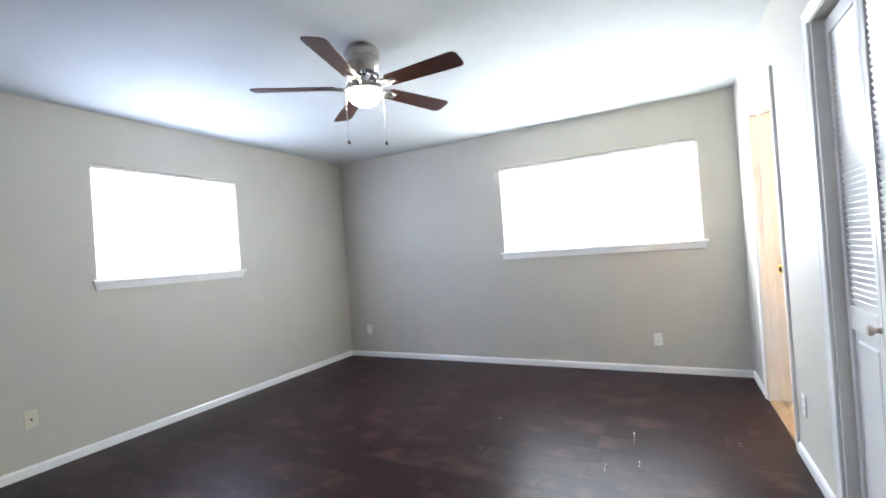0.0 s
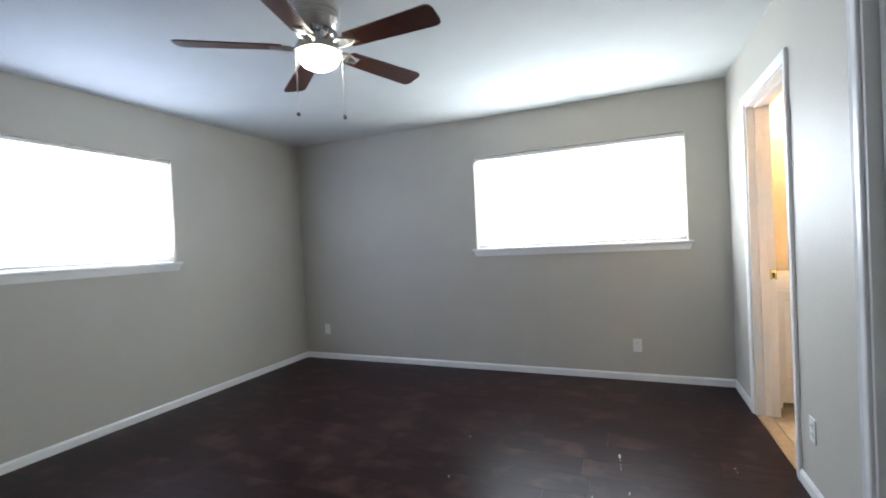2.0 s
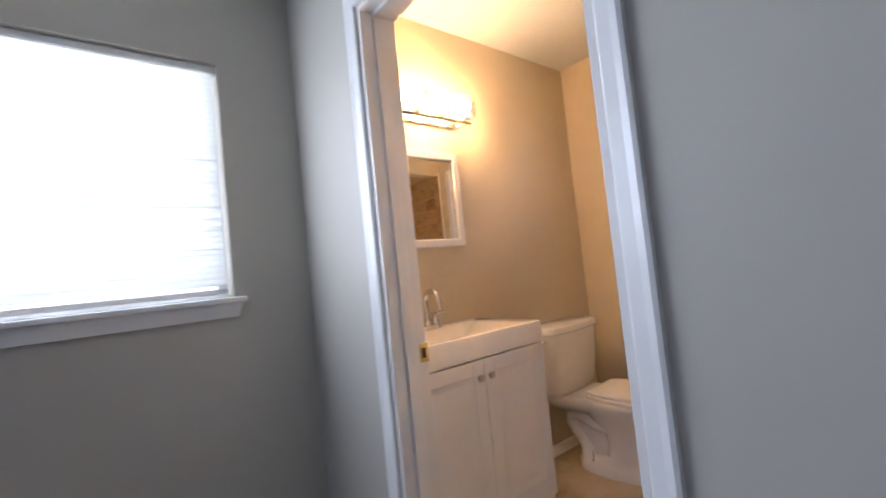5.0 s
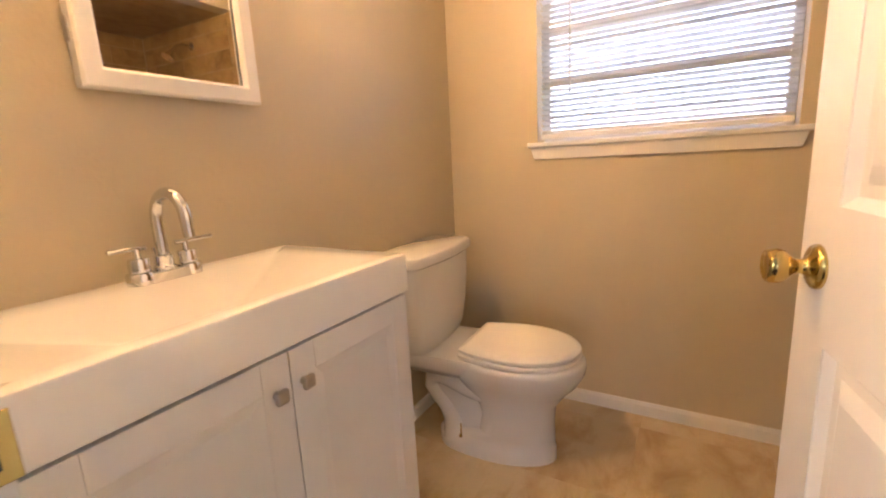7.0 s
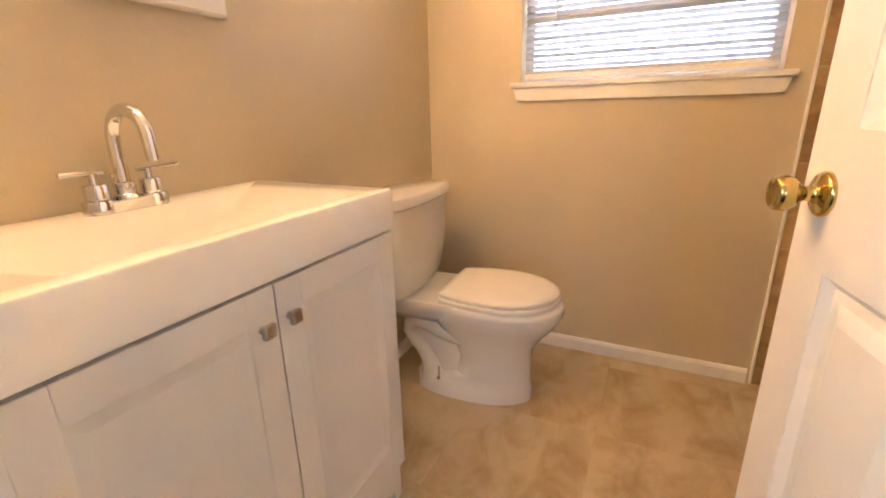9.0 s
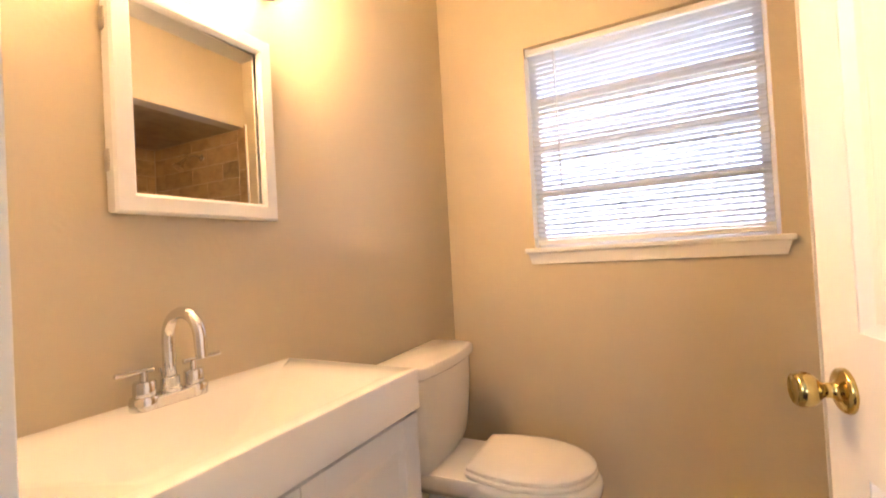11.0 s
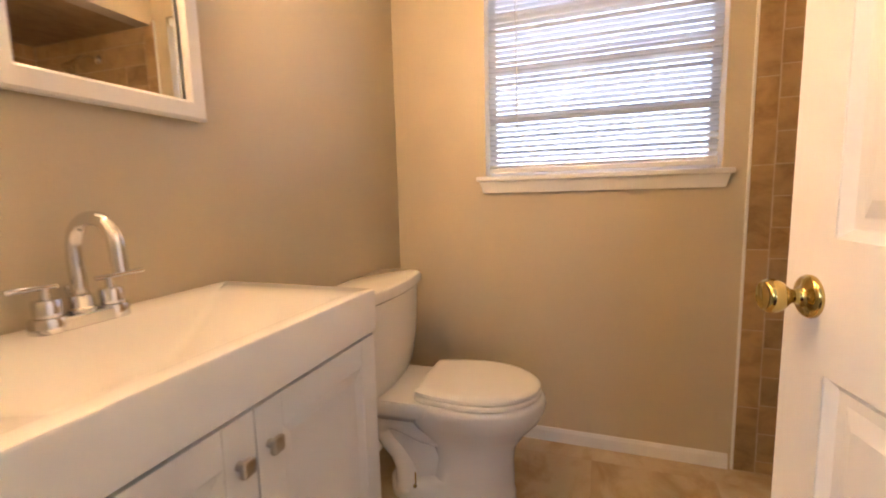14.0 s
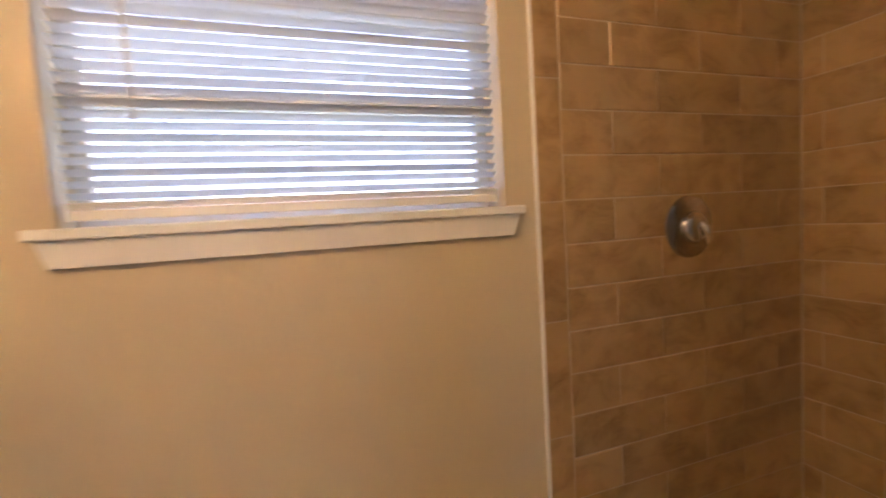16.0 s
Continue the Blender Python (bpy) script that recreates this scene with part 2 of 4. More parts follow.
def wall_with(bm, axis, at0, at1, a0, a1, z0, z1, holes):
    """A wall between at0 and at1 across its axis, from a0 to a1 along it, with holes (a, b, low, high) in order."""
    def put(a, b, low, high):
        if b - a > 1e-4 and high - low > 1e-4:
            box(bm, *((a, b, at0, at1) if axis == "y" else (at0, at1, a, b)), low, high)
    here = a0
    for a, b, low, high in holes:
        put(here, a, z0, z1)
        put(a, b, z0, low)
        put(a, b, high, z1)
        here = b
    put(here, a1, z0, z1)
    return bm


# ---- large structure ----
WIN_N = (-1.146, 0.683, 1.165, 2.06)    # along x, sill, head
WIN_W = (1.928, 3.135, 1.19, 2.05)      # along y
WIN_B = (3.355, 4.278, 1.190, 2.13)     # along y, bathroom
DOOR = (3.320, 4.125, -0.030, 2.06)        # along y, bathroom doorway
CLOSET = (1.21, 2.55, -0.030, 2.04)        # along y
TUB_W, TUB_S, SOFFIT = 1.45, 2.28, 2.10
FLOOR = -0.023  # top of both floors

structure("ground", boxed(-60, 200, -80, 120, -0.40, -0.25), GRASS, "sunlit dry lawn around the house", "ground")
structure("floor_base", boxed(WEST - HALF, BATH_E + HALF, SOUTH - HALF, NORTH + HALF, -0.25, -0.040), GROUT, "slab under the bedroom and bathroom floors", "floor")
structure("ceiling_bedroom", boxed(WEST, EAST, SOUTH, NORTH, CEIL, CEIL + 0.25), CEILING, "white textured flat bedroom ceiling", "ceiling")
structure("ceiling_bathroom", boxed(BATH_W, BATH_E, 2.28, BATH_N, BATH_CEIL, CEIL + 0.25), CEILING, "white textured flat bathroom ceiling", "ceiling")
bm = wall_with(bmesh.new(), "y", NORTH, NORTH + HALF, WEST - HALF, EAST + 0.06, -0.25, 2.69, [WIN_N])
structure("wall_north", bm, PAINT, "greige painted plaster wall with a wide window", "wall")
structure("wall_bath_north", boxed(EAST + 0.06, BATH_E + HALF, BATH_N, NORTH + HALF, -0.25, 2.69), BATH_PAINT, "beige textured bathroom wall behind the sink", "wall")
bm = wall_with(bmesh.new(), "x", WEST - HALF, WEST, SOUTH - HALF, NORTH, -0.25, 2.69, [WIN_W])
structure("wall_west", bm, PAINT, "greige painted plaster wall with a window", "wall")
structure("wall_south", boxed(WEST, EAST, SOUTH - HALF, SOUTH, -0.25, 2.69), PAINT, "plain greige painted wall", "wall")
bm = wall_with(bmesh.new(), "x", EAST, BATH_W, SOUTH - HALF, NORTH + 0.03, -0.030, 2.69, [CLOSET, DOOR])
structure("wall_east", bm, PAINT, "greige painted partition with a doorway and a closet opening", "wall")
bm = wall_with(bmesh.new(), "x", BATH_E, BATH_E + HALF, 2.13, BATH_N, -0.25, 2.69, [WIN_B])
structure("wall_bath_east", bm, BATH_PAINT, "beige textured bathroom wall with a window", "wall")
bm = boxed(BATH_W, TUB_W, 3.15, 3.25, -0.030, BATH_CEIL)
box(bm, TUB_W, BATH_E, 3.15, 3.25, SOFFIT, BATH_CEIL)
structure("wall_bath_south", bm, BATH_PAINT, "beige painted wall over the shower opening", "wall")
structure("wall_shower_west", boxed(TUB_W - 0.10, TUB_W, 2.13, 3.15, -0.030, 2.69), PAINT, "side wall of the shower recess", "wall")
structure("wall_shower_south", boxed(TUB_W, BATH_E, 2.13, TUB_S - 0.012, -0.030, 2.69), GROUT, "back wall of the shower recess", "wall")
structure("ceiling_shower", boxed(TUB_W, BATH_E, TUB_S - 0.012, 3.15, SOFFIT, SOFFIT + 0.05), TILE, "brown low ceiling of the shower recess", "ceiling")
bm = boxed(BATH_W + 0.5, BATH_W + 0.56, 0.8, 2.13, -0.030, CEIL)
box(bm, BATH_W, BATH_W + 0.5, 0.74, 0.8, -0.030, CEIL)
box(bm, BATH_W, BATH_W + 0.24, 2.13, 2.60, -0.030, CEIL)
box(bm, BATH_W, BATH_W + 0.56, 0.74, 2.60, CEIL, CEIL + 0.05)
structure("wall_closet", bm, PAINT, "plain inside walls of the closet", "wall")


def skirting(bm, a, b, inward, height=0.062, thick=0.013):
    """A baseboard along a wall's foot from a to b, with a chamfered top edge."""
    a, b, n = Vector((*a, FLOOR)), Vector((*b, FLOOR)), Vector((*inward, 0))
    prof = [(0, 0), (thick, 0), (thick, height - 0.014), (thick * 0.45, height), (0, height)]
    loops = [[p + n * d + Vector((0, 0, z)) for d, z in prof] for p in (a, b)]
    return rings(bm, loops)


def baseboard(a, b, inward):
    ob = structure("baseboard", skirting(bmesh.new(), a, b, inward), TRIM, "white painted wooden baseboard", "baseboard")
    return ob


CAS = 0.057  # width of the door casings
baseboard((WEST, NORTH), (EAST, NORTH), (0, -1))
baseboard((WEST, SOUTH), (WEST, NORTH), (1, 0))
baseboard((WEST, SOUTH), (EAST, SOUTH), (0, 1))
baseboard((EAST, DOOR[1] + CAS), (EAST, NORTH), (-1, 0))
baseboard((EAST, CLOSET[1] + CAS), (EAST, DOOR[0] - CAS), (-1, 0))
baseboard((EAST, SOUTH), (EAST, CLOSET[0] - CAS), (-1, 0))
baseboard((BATH_E, 3.285), (BATH_E, BATH_N), (-1, 0))
baseboard((1.92, BATH_N), (BATH_E, BATH_N), (0, -1))
baseboard((BATH_W, 3.25), (TUB_W, 3.25), (0, 1))


def casing(name, y0, y1, top, x, out, width, label):
    """A three-sided moulded door casing on the wall face x; out is -1 or 1."""
    bm = bmesh.new()
    prof = [(0.004, 0), (0.004, 0.008), (0.010, 0.011), (width * 0.6, 0.013), (width - 0.008, 0.017), (width, 0.014), (width, 0)]
    loops = []
    for (y, z), (dy, dz) in (((y0, FLOOR), (-1, 0)), ((y0, top), (-1, 1)), ((y1, top), (1, 1)), ((y1, FLOOR), (1, 0))):
        loops.append([(x + out * d, y + dy * w, z + dz * w) for w, d in prof])
    rings(bm, loops)
    return structure(name, bm, TRIM, label, "trim")


casing("trim_bath_door", DOOR[0], DOOR[1], DOOR[3], EAST, -1, CAS, "white painted casing round the bathroom doorway")
casing("trim_closet", CLOSET[0], CLOSET[1], CLOSET[3], EAST, -1, CAS, "white painted casing round the closet doors")
# jambs with their stops
bm = boxed(EAST + 0.001, BATH_W - 0.001, DOOR[1] - 0.018, DOOR[1] - 0.001, FLOOR, DOOR[3] - 0.018, bevel=0.0015)
box(bm, EAST + 0.001, BATH_W - 0.001, DOOR[0] + 0.001, DOOR[0] + 0.018, FLOOR, DOOR[3] - 0.018, bevel=0.0015)
box(bm, EAST + 0.001, BATH_W - 0.001, DOOR[0] + 0.001, DOOR[1] - 0.001, DOOR[3] - 0.018, DOOR[3] - 0.001, bevel=0.0015)
box(bm, EAST + 0.045, EAST + 0.085, DOOR[1] - 0.029, DOOR[1] - 0.018, FLOOR, DOOR[3] - 0.03, bevel=0.002)
box(bm, EAST + 0.045, EAST + 0.085, DOOR[0] + 0.018, DOOR[0] + 0.029, FLOOR, DOOR[3] - 0.03, bevel=0.002)
box(bm, EAST + 0.045, EAST + 0.085, DOOR[0] + 0.018, DOOR[1] - 0.018, DOOR[3] - 0.029, DOOR[3] - 0.018, bevel=0.002)
jamb = structure("door_jamb", bm, DOOR_PAINT, "white painted wooden door jamb with stop", "door frame")
bm = boxed(BATH_W - 0.030, BATH_W + 0.004, DOOR[1] - 0.0205, DOOR[1] - 0.0175, 0.895, 0.955, bevel=0.0008)
strike = part("strike_plate", bm, BRASS, jamb, "brass strike plate")
part("strike_hole", boxed(BATH_W - 0.022, BATH_W - 0.008, DOOR[1] - 0.0215, DOOR[1] - 0.0195, 0.908, 0.940), BLACK, strike)
bm = rings(bmesh.new(), [[(x, y, z) for x, z in ((EAST + 0.002, FLOOR), (EAST + 0.010, FLOOR + 0.007), (BATH_W - 0.060, FLOOR + 0.009), (BATH_W - 0.045, FLOOR))] for y in (DOOR[0] + 0.019, DOOR[1] - 0.019)])
structure("threshold_strip", bm, material("worn_wood_strip", (0.30, 0.20, 0.11), 0.45, metal=0.0, vary=0.2, scale=20), "worn brown strip between the two floors", "trim")

# closet jamb
structure("closet_jamb", boxed(EAST + 0.001, BATH_W - 0.001, CLOSET[1] - 0.018, CLOSET[1] - 0.001, FLOOR, CLOSET[3] - 0.001, bevel=0.0015), DOOR_PAINT, "white painted closet jamb", "door frame")


# ---- windows and blinds ----
def window(name, m, w, low, high, label, muntins=(), mullion=False):
    """Local x along the wall to the viewer's right, y outward, z up; the opening starts at x = 0."""
    ob = thing(name, m, label, "window", kind="structure")
    bm = bmesh.new()
    prof = 0.03
    for x0, x1, z0, z1 in ((0.001, prof, low + 0.001, high - 0.001), (w - prof, w - 0.001, low + 0.001, high - 0.001), (prof, w - prof, low + 0.001, low + prof), (prof, w - prof, high - prof, high - 0.001)):
        box(bm, x0, x1, 0.095, 0.135, z0, z1, bevel=0.003)
    part("window_frame", bm, ALUMINIUM, ob)
    cuts = [low + prof, *muntins, high - prof]
    for z in muntins:
        part("muntin", boxed(prof, w - prof, 0.098, 0.128, z - 0.014, z + 0.014, bevel=0.003), ALUMINIUM, ob)
    spans = [(prof, w - prof)]
    if mullion:
        part("mullion", boxed(w / 2 - 0.02, w / 2 + 0.02, 0.092, 0.132, low + prof, high - prof, bevel=0.003), ALUMINIUM, ob)
        spans = [(prof, w / 2 - 0.02), (w / 2 + 0.02, w - prof)]
    for x0, x1 in spans:
        for a, b in zip(cuts, cuts[1:]):
            p = part("pane", boxed(x0, x1, 0.112, 0.116, a + 0.001, b - 0.001), GLASS, ob)
            p.visible_shadow = False
    return ob


def sill_and_apron(ob, w, low):
    bm = boxed(-0.038, w + 0.038, -0.034, -0.001, low - 0.020, low + 0.001, bevel=0.004)
    box(bm, 0.001, w - 0.001, -0.001, 0.094, low - 0.012, low + 0.001)
    part("window_sill", bm, TRIM, ob, "white painted wooden window sill")
    bm = rings(bmesh.new(), [[(-0.026, -0.001, low - 0.021), (w + 0.026, -0.001, low - 0.021), (w + 0.026, -0.022, low - 0.021), (-0.026, -0.022, low - 0.021)],
                             [(-0.012, -0.001, low - 0.072), (w + 0.012, -0.001, low - 0.072), (w + 0.012, -0.014, low - 0.072), (-0.012, -0.014, low - 0.072)]])
    part("apron", bm, TRIM, ob, "white moulded apron under the sill")


def blind(m, w, low, high, tilt, label, pitch=0.0226, wand=None, drop=0.014, mat=SLAT):
    """A mini blind hung in an opening, 1 cm narrower than it; slats lean by tilt degrees."""
    ob = thing("window_blind", m, label, "window blind", group="mini blinds")
    part("headrail", boxed(0.006, w - 0.006, 0.020, 0.048, high - 0.030, high - 0.004, bevel=0.002), TRIM, ob)
    part("bottom_rail", boxed(0.010, w - 0.010, 0.024, 0.046, low + drop, low + drop + 0.021, bevel=0.003), TRIM, ob)
    for k in range(4):  # spare slats stacked on the rail
        z = low + drop + 0.0225 + k * 0.0034
        part("spare_slat", boxed(0.010, w - 0.010, 0.023, 0.047, z, z + 0.0025, bevel=0.0008, seg=1), TRIM, ob)
    for x in (0.001, w - 0.021):
        part("bracket", boxed(x, x + 0.020, 0.016, 0.050, high - 0.036, high - 0.001, bevel=0.002), TRIM, ob)
    bm = bmesh.new()
    half, rise = 0.0125, 0.0018
    c, s = math.cos(radians(tilt)), math.sin(radians(tilt))
    loop = []
    for k in range(5):
        u = -half + 2 * half * k / 4
        v = rise * (1 - (u / half) ** 2)
        loop.append((u * c - v * s, u * s + v * c))
    rows = [[bm.verts.new((x, 0.034 + y, z)) for y, z in loop] for x in (0.010, w - 0.010)]
    for k in range(4):
        f = bm.faces.new((rows[0][k], rows[1][k], rows[1][k + 1], rows[0][k + 1]))
        f.smooth = True
    bmesh.ops.solidify(bm, geom=bm.faces[:], thickness=0.0004)
    data = mesh_of("slat", bm, mat)
    z = low + drop + 0.047
    while z < high - 0.04:
        s_ob = new("slat", data)
        s_ob.parent = ob
        s_ob.matrix_basis = Matrix.Translation((0, 0, z)) @ Matrix.Rotation(radians(random.uniform(-0.12, 0.12)), 4, "Y")
        z += pitch
    for x in (0.14, w / 2, w - 0.14) if w > 0.7 else (0.14, w - 0.14):
        bm = tube(bmesh.new(), [(x, 0.020, low + drop + 0.01), (x, 0.020, high - 0.02)], 0.0007, seg=5)
        part("ladder_cord", bm, TRIM, ob)
    if wand:
        x, length = wand
        bm = tube(bmesh.new(), [(x, 0.014, high - 0.03), (x, 0.008, high - 0.06), (x + 0.006, 0.004, high - length)], 0.0035, seg=8)
        part("tilt_wand", bm, TRIM, ob, "clear plastic tilt wand", smooth=40)
    return ob


MN = pose(WIN_N[0], NORTH, 0)
MW = pose(WEST, WIN_W[0], 0, 0, 0, 90)
MB = pose(BATH_E, WIN_B[1], 0, 0, 0, -90)
wn_w, ww_w, wb_w = WIN_N[1] - WIN_N[0], WIN_W[1] - WIN_W[0], WIN_B[1] - WIN_B[0]
for name, m, w, spec_, label, munt, mull in (
        ("window_1", MN, wn_w, WIN_N, "wide white-framed window with closed white blinds", (), True),
        ("window_2", MW, ww_w, WIN_W, "white-framed window with closed white blinds", (), False),
        ("window_3", MB, wb_w, WIN_B, "white-framed bathroom window of four stacked panes", (1.452, 1.672, 1.892), False)):
    ob = window(name, m, w, spec_[2], spec_[3], label, munt, mull)
    sill_and_apron(ob, w, spec_[2])
blind(MN, wn_w / 2 + 0.004, WIN_N[2], WIN_N[3], -85, "white mini blind lowered over the wide window")
blind(pose(WIN_N[0] + wn_w / 2 - 0.004, NORTH, 0), wn_w / 2 + 0.004, WIN_N[2], WIN_N[3], -85, "white mini blind lowered over the wide window")
blind(MW, ww_w, WIN_W[2], WIN_W[3], -85, "white mini blind lowered over the window")
blind(MB, wb_w, WIN_B[2], WIN_B[3], -29, "white mini blind with open slats in the bathroom window", wand=(0.135, 0.74), mat=BATH_SLAT)


# ---- bathroom door ----
def panel_door(ob, w, h, thick, rows_z, stile=0.105, mid=0.10):
    """A moulded panel door in local x (width), y (thickness, 0 to thick), z."""
    bm = bmesh.new()
    cols = [(stile, w / 2 - mid / 2), (w / 2 + mid / 2, w - stile)]
    box(bm, 0, stile, 0, thick, 0.0, h)
    box(bm, w - stile, w, 0, thick, 0.0, h)
    box(bm, w / 2 - mid / 2, w / 2 + mid / 2, 0.0, thick, 0.001, h - 0.001)
    edge = 0.0
    for a, b in list(rows_z) + [(h, h)]:
        for x0, x1 in cols:
            box(bm, x0, x1, 0, thick, edge, a)
        edge = b
    bmesh.ops.remove_doubles(bm, verts=bm.verts[:], dist=0.0002)
    part("leaf", bm, DOOR_PAINT, ob)
    for a, b in rows_z:
        for x0, x1 in cols:
            bm = bmesh.new()
            loops = []
            for inset, y in ((0.0, 0.002), (0.014, 0.013), (0.030, 0.013), (0.054, 0.004)):
                loops.append([(x0 + inset, y, a + inset), (x1 - inset, y, a + inset), (x1 - inset, y, b - inset), (x0 + inset, y, b - inset)])
            back = [[(x, thick - y, z) for x, y, z in loop] for loop in loops]
            rings(bm, loops[::-1] + back)
            part("panel", bm, DOOR_PAINT, ob)


def door_knob(ob, x, z, y, out):
    bm = lathe(bmesh.new(), [(0.0, 0.0), (0.033, 0.0), (0.0335, 0.003), (0.0315, 0.007), (0.026, 0.010), (0.018, 0.012), (0.0125, 0.016), (0.011, 0.022), (0.0115, 0.028), (0.015, 0.033),
                             (0.0195, 0.037), (0.0235, 0.042), (0.0258, 0.048), (0.0265, 0.054), (0.0258, 0.060), (0.0235, 0.064), (0.0215, 0.065), (0.0195, 0.063), (0.012, 0.0615), (0.0, 0.061)], pose(x, y, z, 90 if out < 0 else -90))
    return part("door_knob", bm, BRASS, ob, "polished brass knob", smooth=55)


DOOR_TURN = 9.3
door = thing("door_1", pose(BATH_W + 0.012, DOOR[0] + 0.020, 0.012, 0, 0, DOOR_TURN), "white six-panel door standing open into the bathroom", "door", kind="structure")
panel_door(door, 0.775, 2.02, 0.035, [(0.22, 0.83), (1.03, 1.60), (1.70, 1.90)])
door_knob(door, 0.712, 0.938, 0.035, 1)
door_knob(door, 0.712, 0.938, 0.0, -1)
part("latch_plate", boxed(0.7745, 0.777, 0.006, 0.029, 0.908, 0.968), BRASS, door)
for z in (0.22, 1.0, 1.80):
    bm = tube(bmesh.new(), [(-0.006, -0.004, z), (-0.006, -0.004, z + 0.09)], 0.006)
    part("hinge", bm, BRASS, door, smooth=40)


# ---- closet bifold doors ----
def louvre_leaf(m, w, h, knob_x=None):
    ob = thing("closet_door", m, "white louvred bifold closet door, closed", "closet door", group="bifold leaves")
    bm = bmesh.new()
    s = 0.034
    box(bm, 0, s, 0, 0.028, 0, h, bevel=0.002)
    box(bm, w - s, w, 0, 0.028, 0, h, bevel=0.002)
    for a, b in ((0, 0.13), (0.79, 0.88), (h - 0.06, h)):
        box(bm, s, w - s, 0, 0.028, a, b, bevel=0.002)
    part("door_frame", bm, DOOR_PAINT, ob)
    bm = rings(bmesh.new(), [[(s, y, z0), (w - s, y, z0), (w - s, y, z1), (s, y, z1)] for y, z0, z1 in ((0.020, 0.13, 0.79), (0.010, 0.13, 0.79))])
    loops = [[(s + i, y, 0.13 + i), (w - s - i, y, 0.13 + i), (w - s - i, y, 0.79 - i), (s + i, y, 0.79 - i)] for i, y in ((0.0, 0.012), (0.03, 0.012), (0.045, 0.006))]
    rings(bm, loops)
    part("lower_panel", bm, DOOR_PAINT, ob)
    z = 0.893
    bm = boxed(s, w - s, -0.019, 0.019, -0.0026, 0.0026, bevel=0.002, seg=1)
    bmesh.ops.rotate(bm, verts=bm.verts[:], cent=(0, 0, 0), matrix=Matrix.Rotation(radians(-66), 3, "X"))
    data = mesh_of("louvre", bm, DOOR_PAINT)
    while z < h - 0.065:
        o = new("louvre", data)
        o.parent = ob
        o.matrix_basis = Matrix.Translation((0, 0.014, z))
        z += 0.023
    if knob_x:
        bm = lathe(bmesh.new(), [(0.0, 0), (0.012, 0), (0.009, 0.008), (0.009, 0.014), (0.017, 0.022), (0.019, 0.030), (0.014, 0.036), (0.0, 0.037)], pose(knob_x, 0.0, 0.835, 90))
        part("knob", bm, material("pale_wood_knob", (0.62, 0.50, 0.42), 0.4), ob, "small round painted knob", smooth=40)
    return ob


# leaf x runs south along the wall, y into the closet
LEAF_W = (CLOSET[1] - 0.02 - CLOSET[0]) / 4
for k in range(4):
    louvre_leaf(pose(EAST + 0.042, CLOSET[1] - 0.022 - k * LEAF_W, 0.015, 0, 0, -90), LEAF_W - 0.003, 2.01, LEAF_W - 0.02 if k == 0 else (0.03 if k == 3 else None))


# ---- ceiling fan ----
FAN = Vector((-1.108, 2.345, CEIL))
fan = thing("ceiling_fan", Matrix.Translation(FAN), "brushed nickel ceiling fan with five dark walnut blades, light on", "ceiling fan")
bm = lathe(bmesh.new(), [(0.0, 0), (0.088, 0), (0.094, -0.010), (0.095, -0.022), (0.106, -0.026), (0.110, -0.034), (0.108, -0.040), (0.109, -0.046), (0.107, -0.050), (0.108, -0.056), (0.1075, -0.072), (0.104, -0.074), (0.104, -0.077), (0.107, -0.079), (0.1055, -0.096), (0.1015, -0.098), (0.1015, -0.101), (0.104, -0.103), (0.098, -0.125), (0.082, -0.148), (0.0, -0.148)])
part("motor_housing", bm, NICKEL, fan, smooth=30)
bm = lathe(bmesh.new(), [(0.0, -0.146), (0.075, -0.146), (0.078, -0.175), (0.062, -0.195), (0.060, -0.212), (0.0, -0.212)])
for k in range(20):
    a = 2 * math.pi * k / 20
    tube(bm, [(0.080 * math.cos(a), 0.080 * math.sin(a), -0.150), (0.092 * math.cos(a), 0.092 * math.sin(a), -0.163), (0.080 * math.cos(a), 0.080 * math.sin(a), -0.177)], 0.005, seg=6)
part("flywheel", bm, CHROME, fan, "polished ribbed hub", smooth=40)
bm = lathe(bmesh.new(), [(0.0, -0.208), (0.060, -0.208), (0.088, -0.218), (0.104, -0.236), (0.108, -0.250), (0.101, -0.256), (0.0, -0.256)])
kit = part("light_fitter", bm, NICKEL, fan, smooth=35)
bm = lathe(bmesh.new(), [(0.0, -0.255), (0.097, -0.255), (0.100, -0.266), (0.094, -0.290), (0.077, -0.312), (0.048, -0.328), (0.016, -0.335), (0.0, -0.336)])
part("globe", bm, LAMP_GLASS, fan, "lit frosted glass bowl", smooth=60)
BLADE_R = 0.634
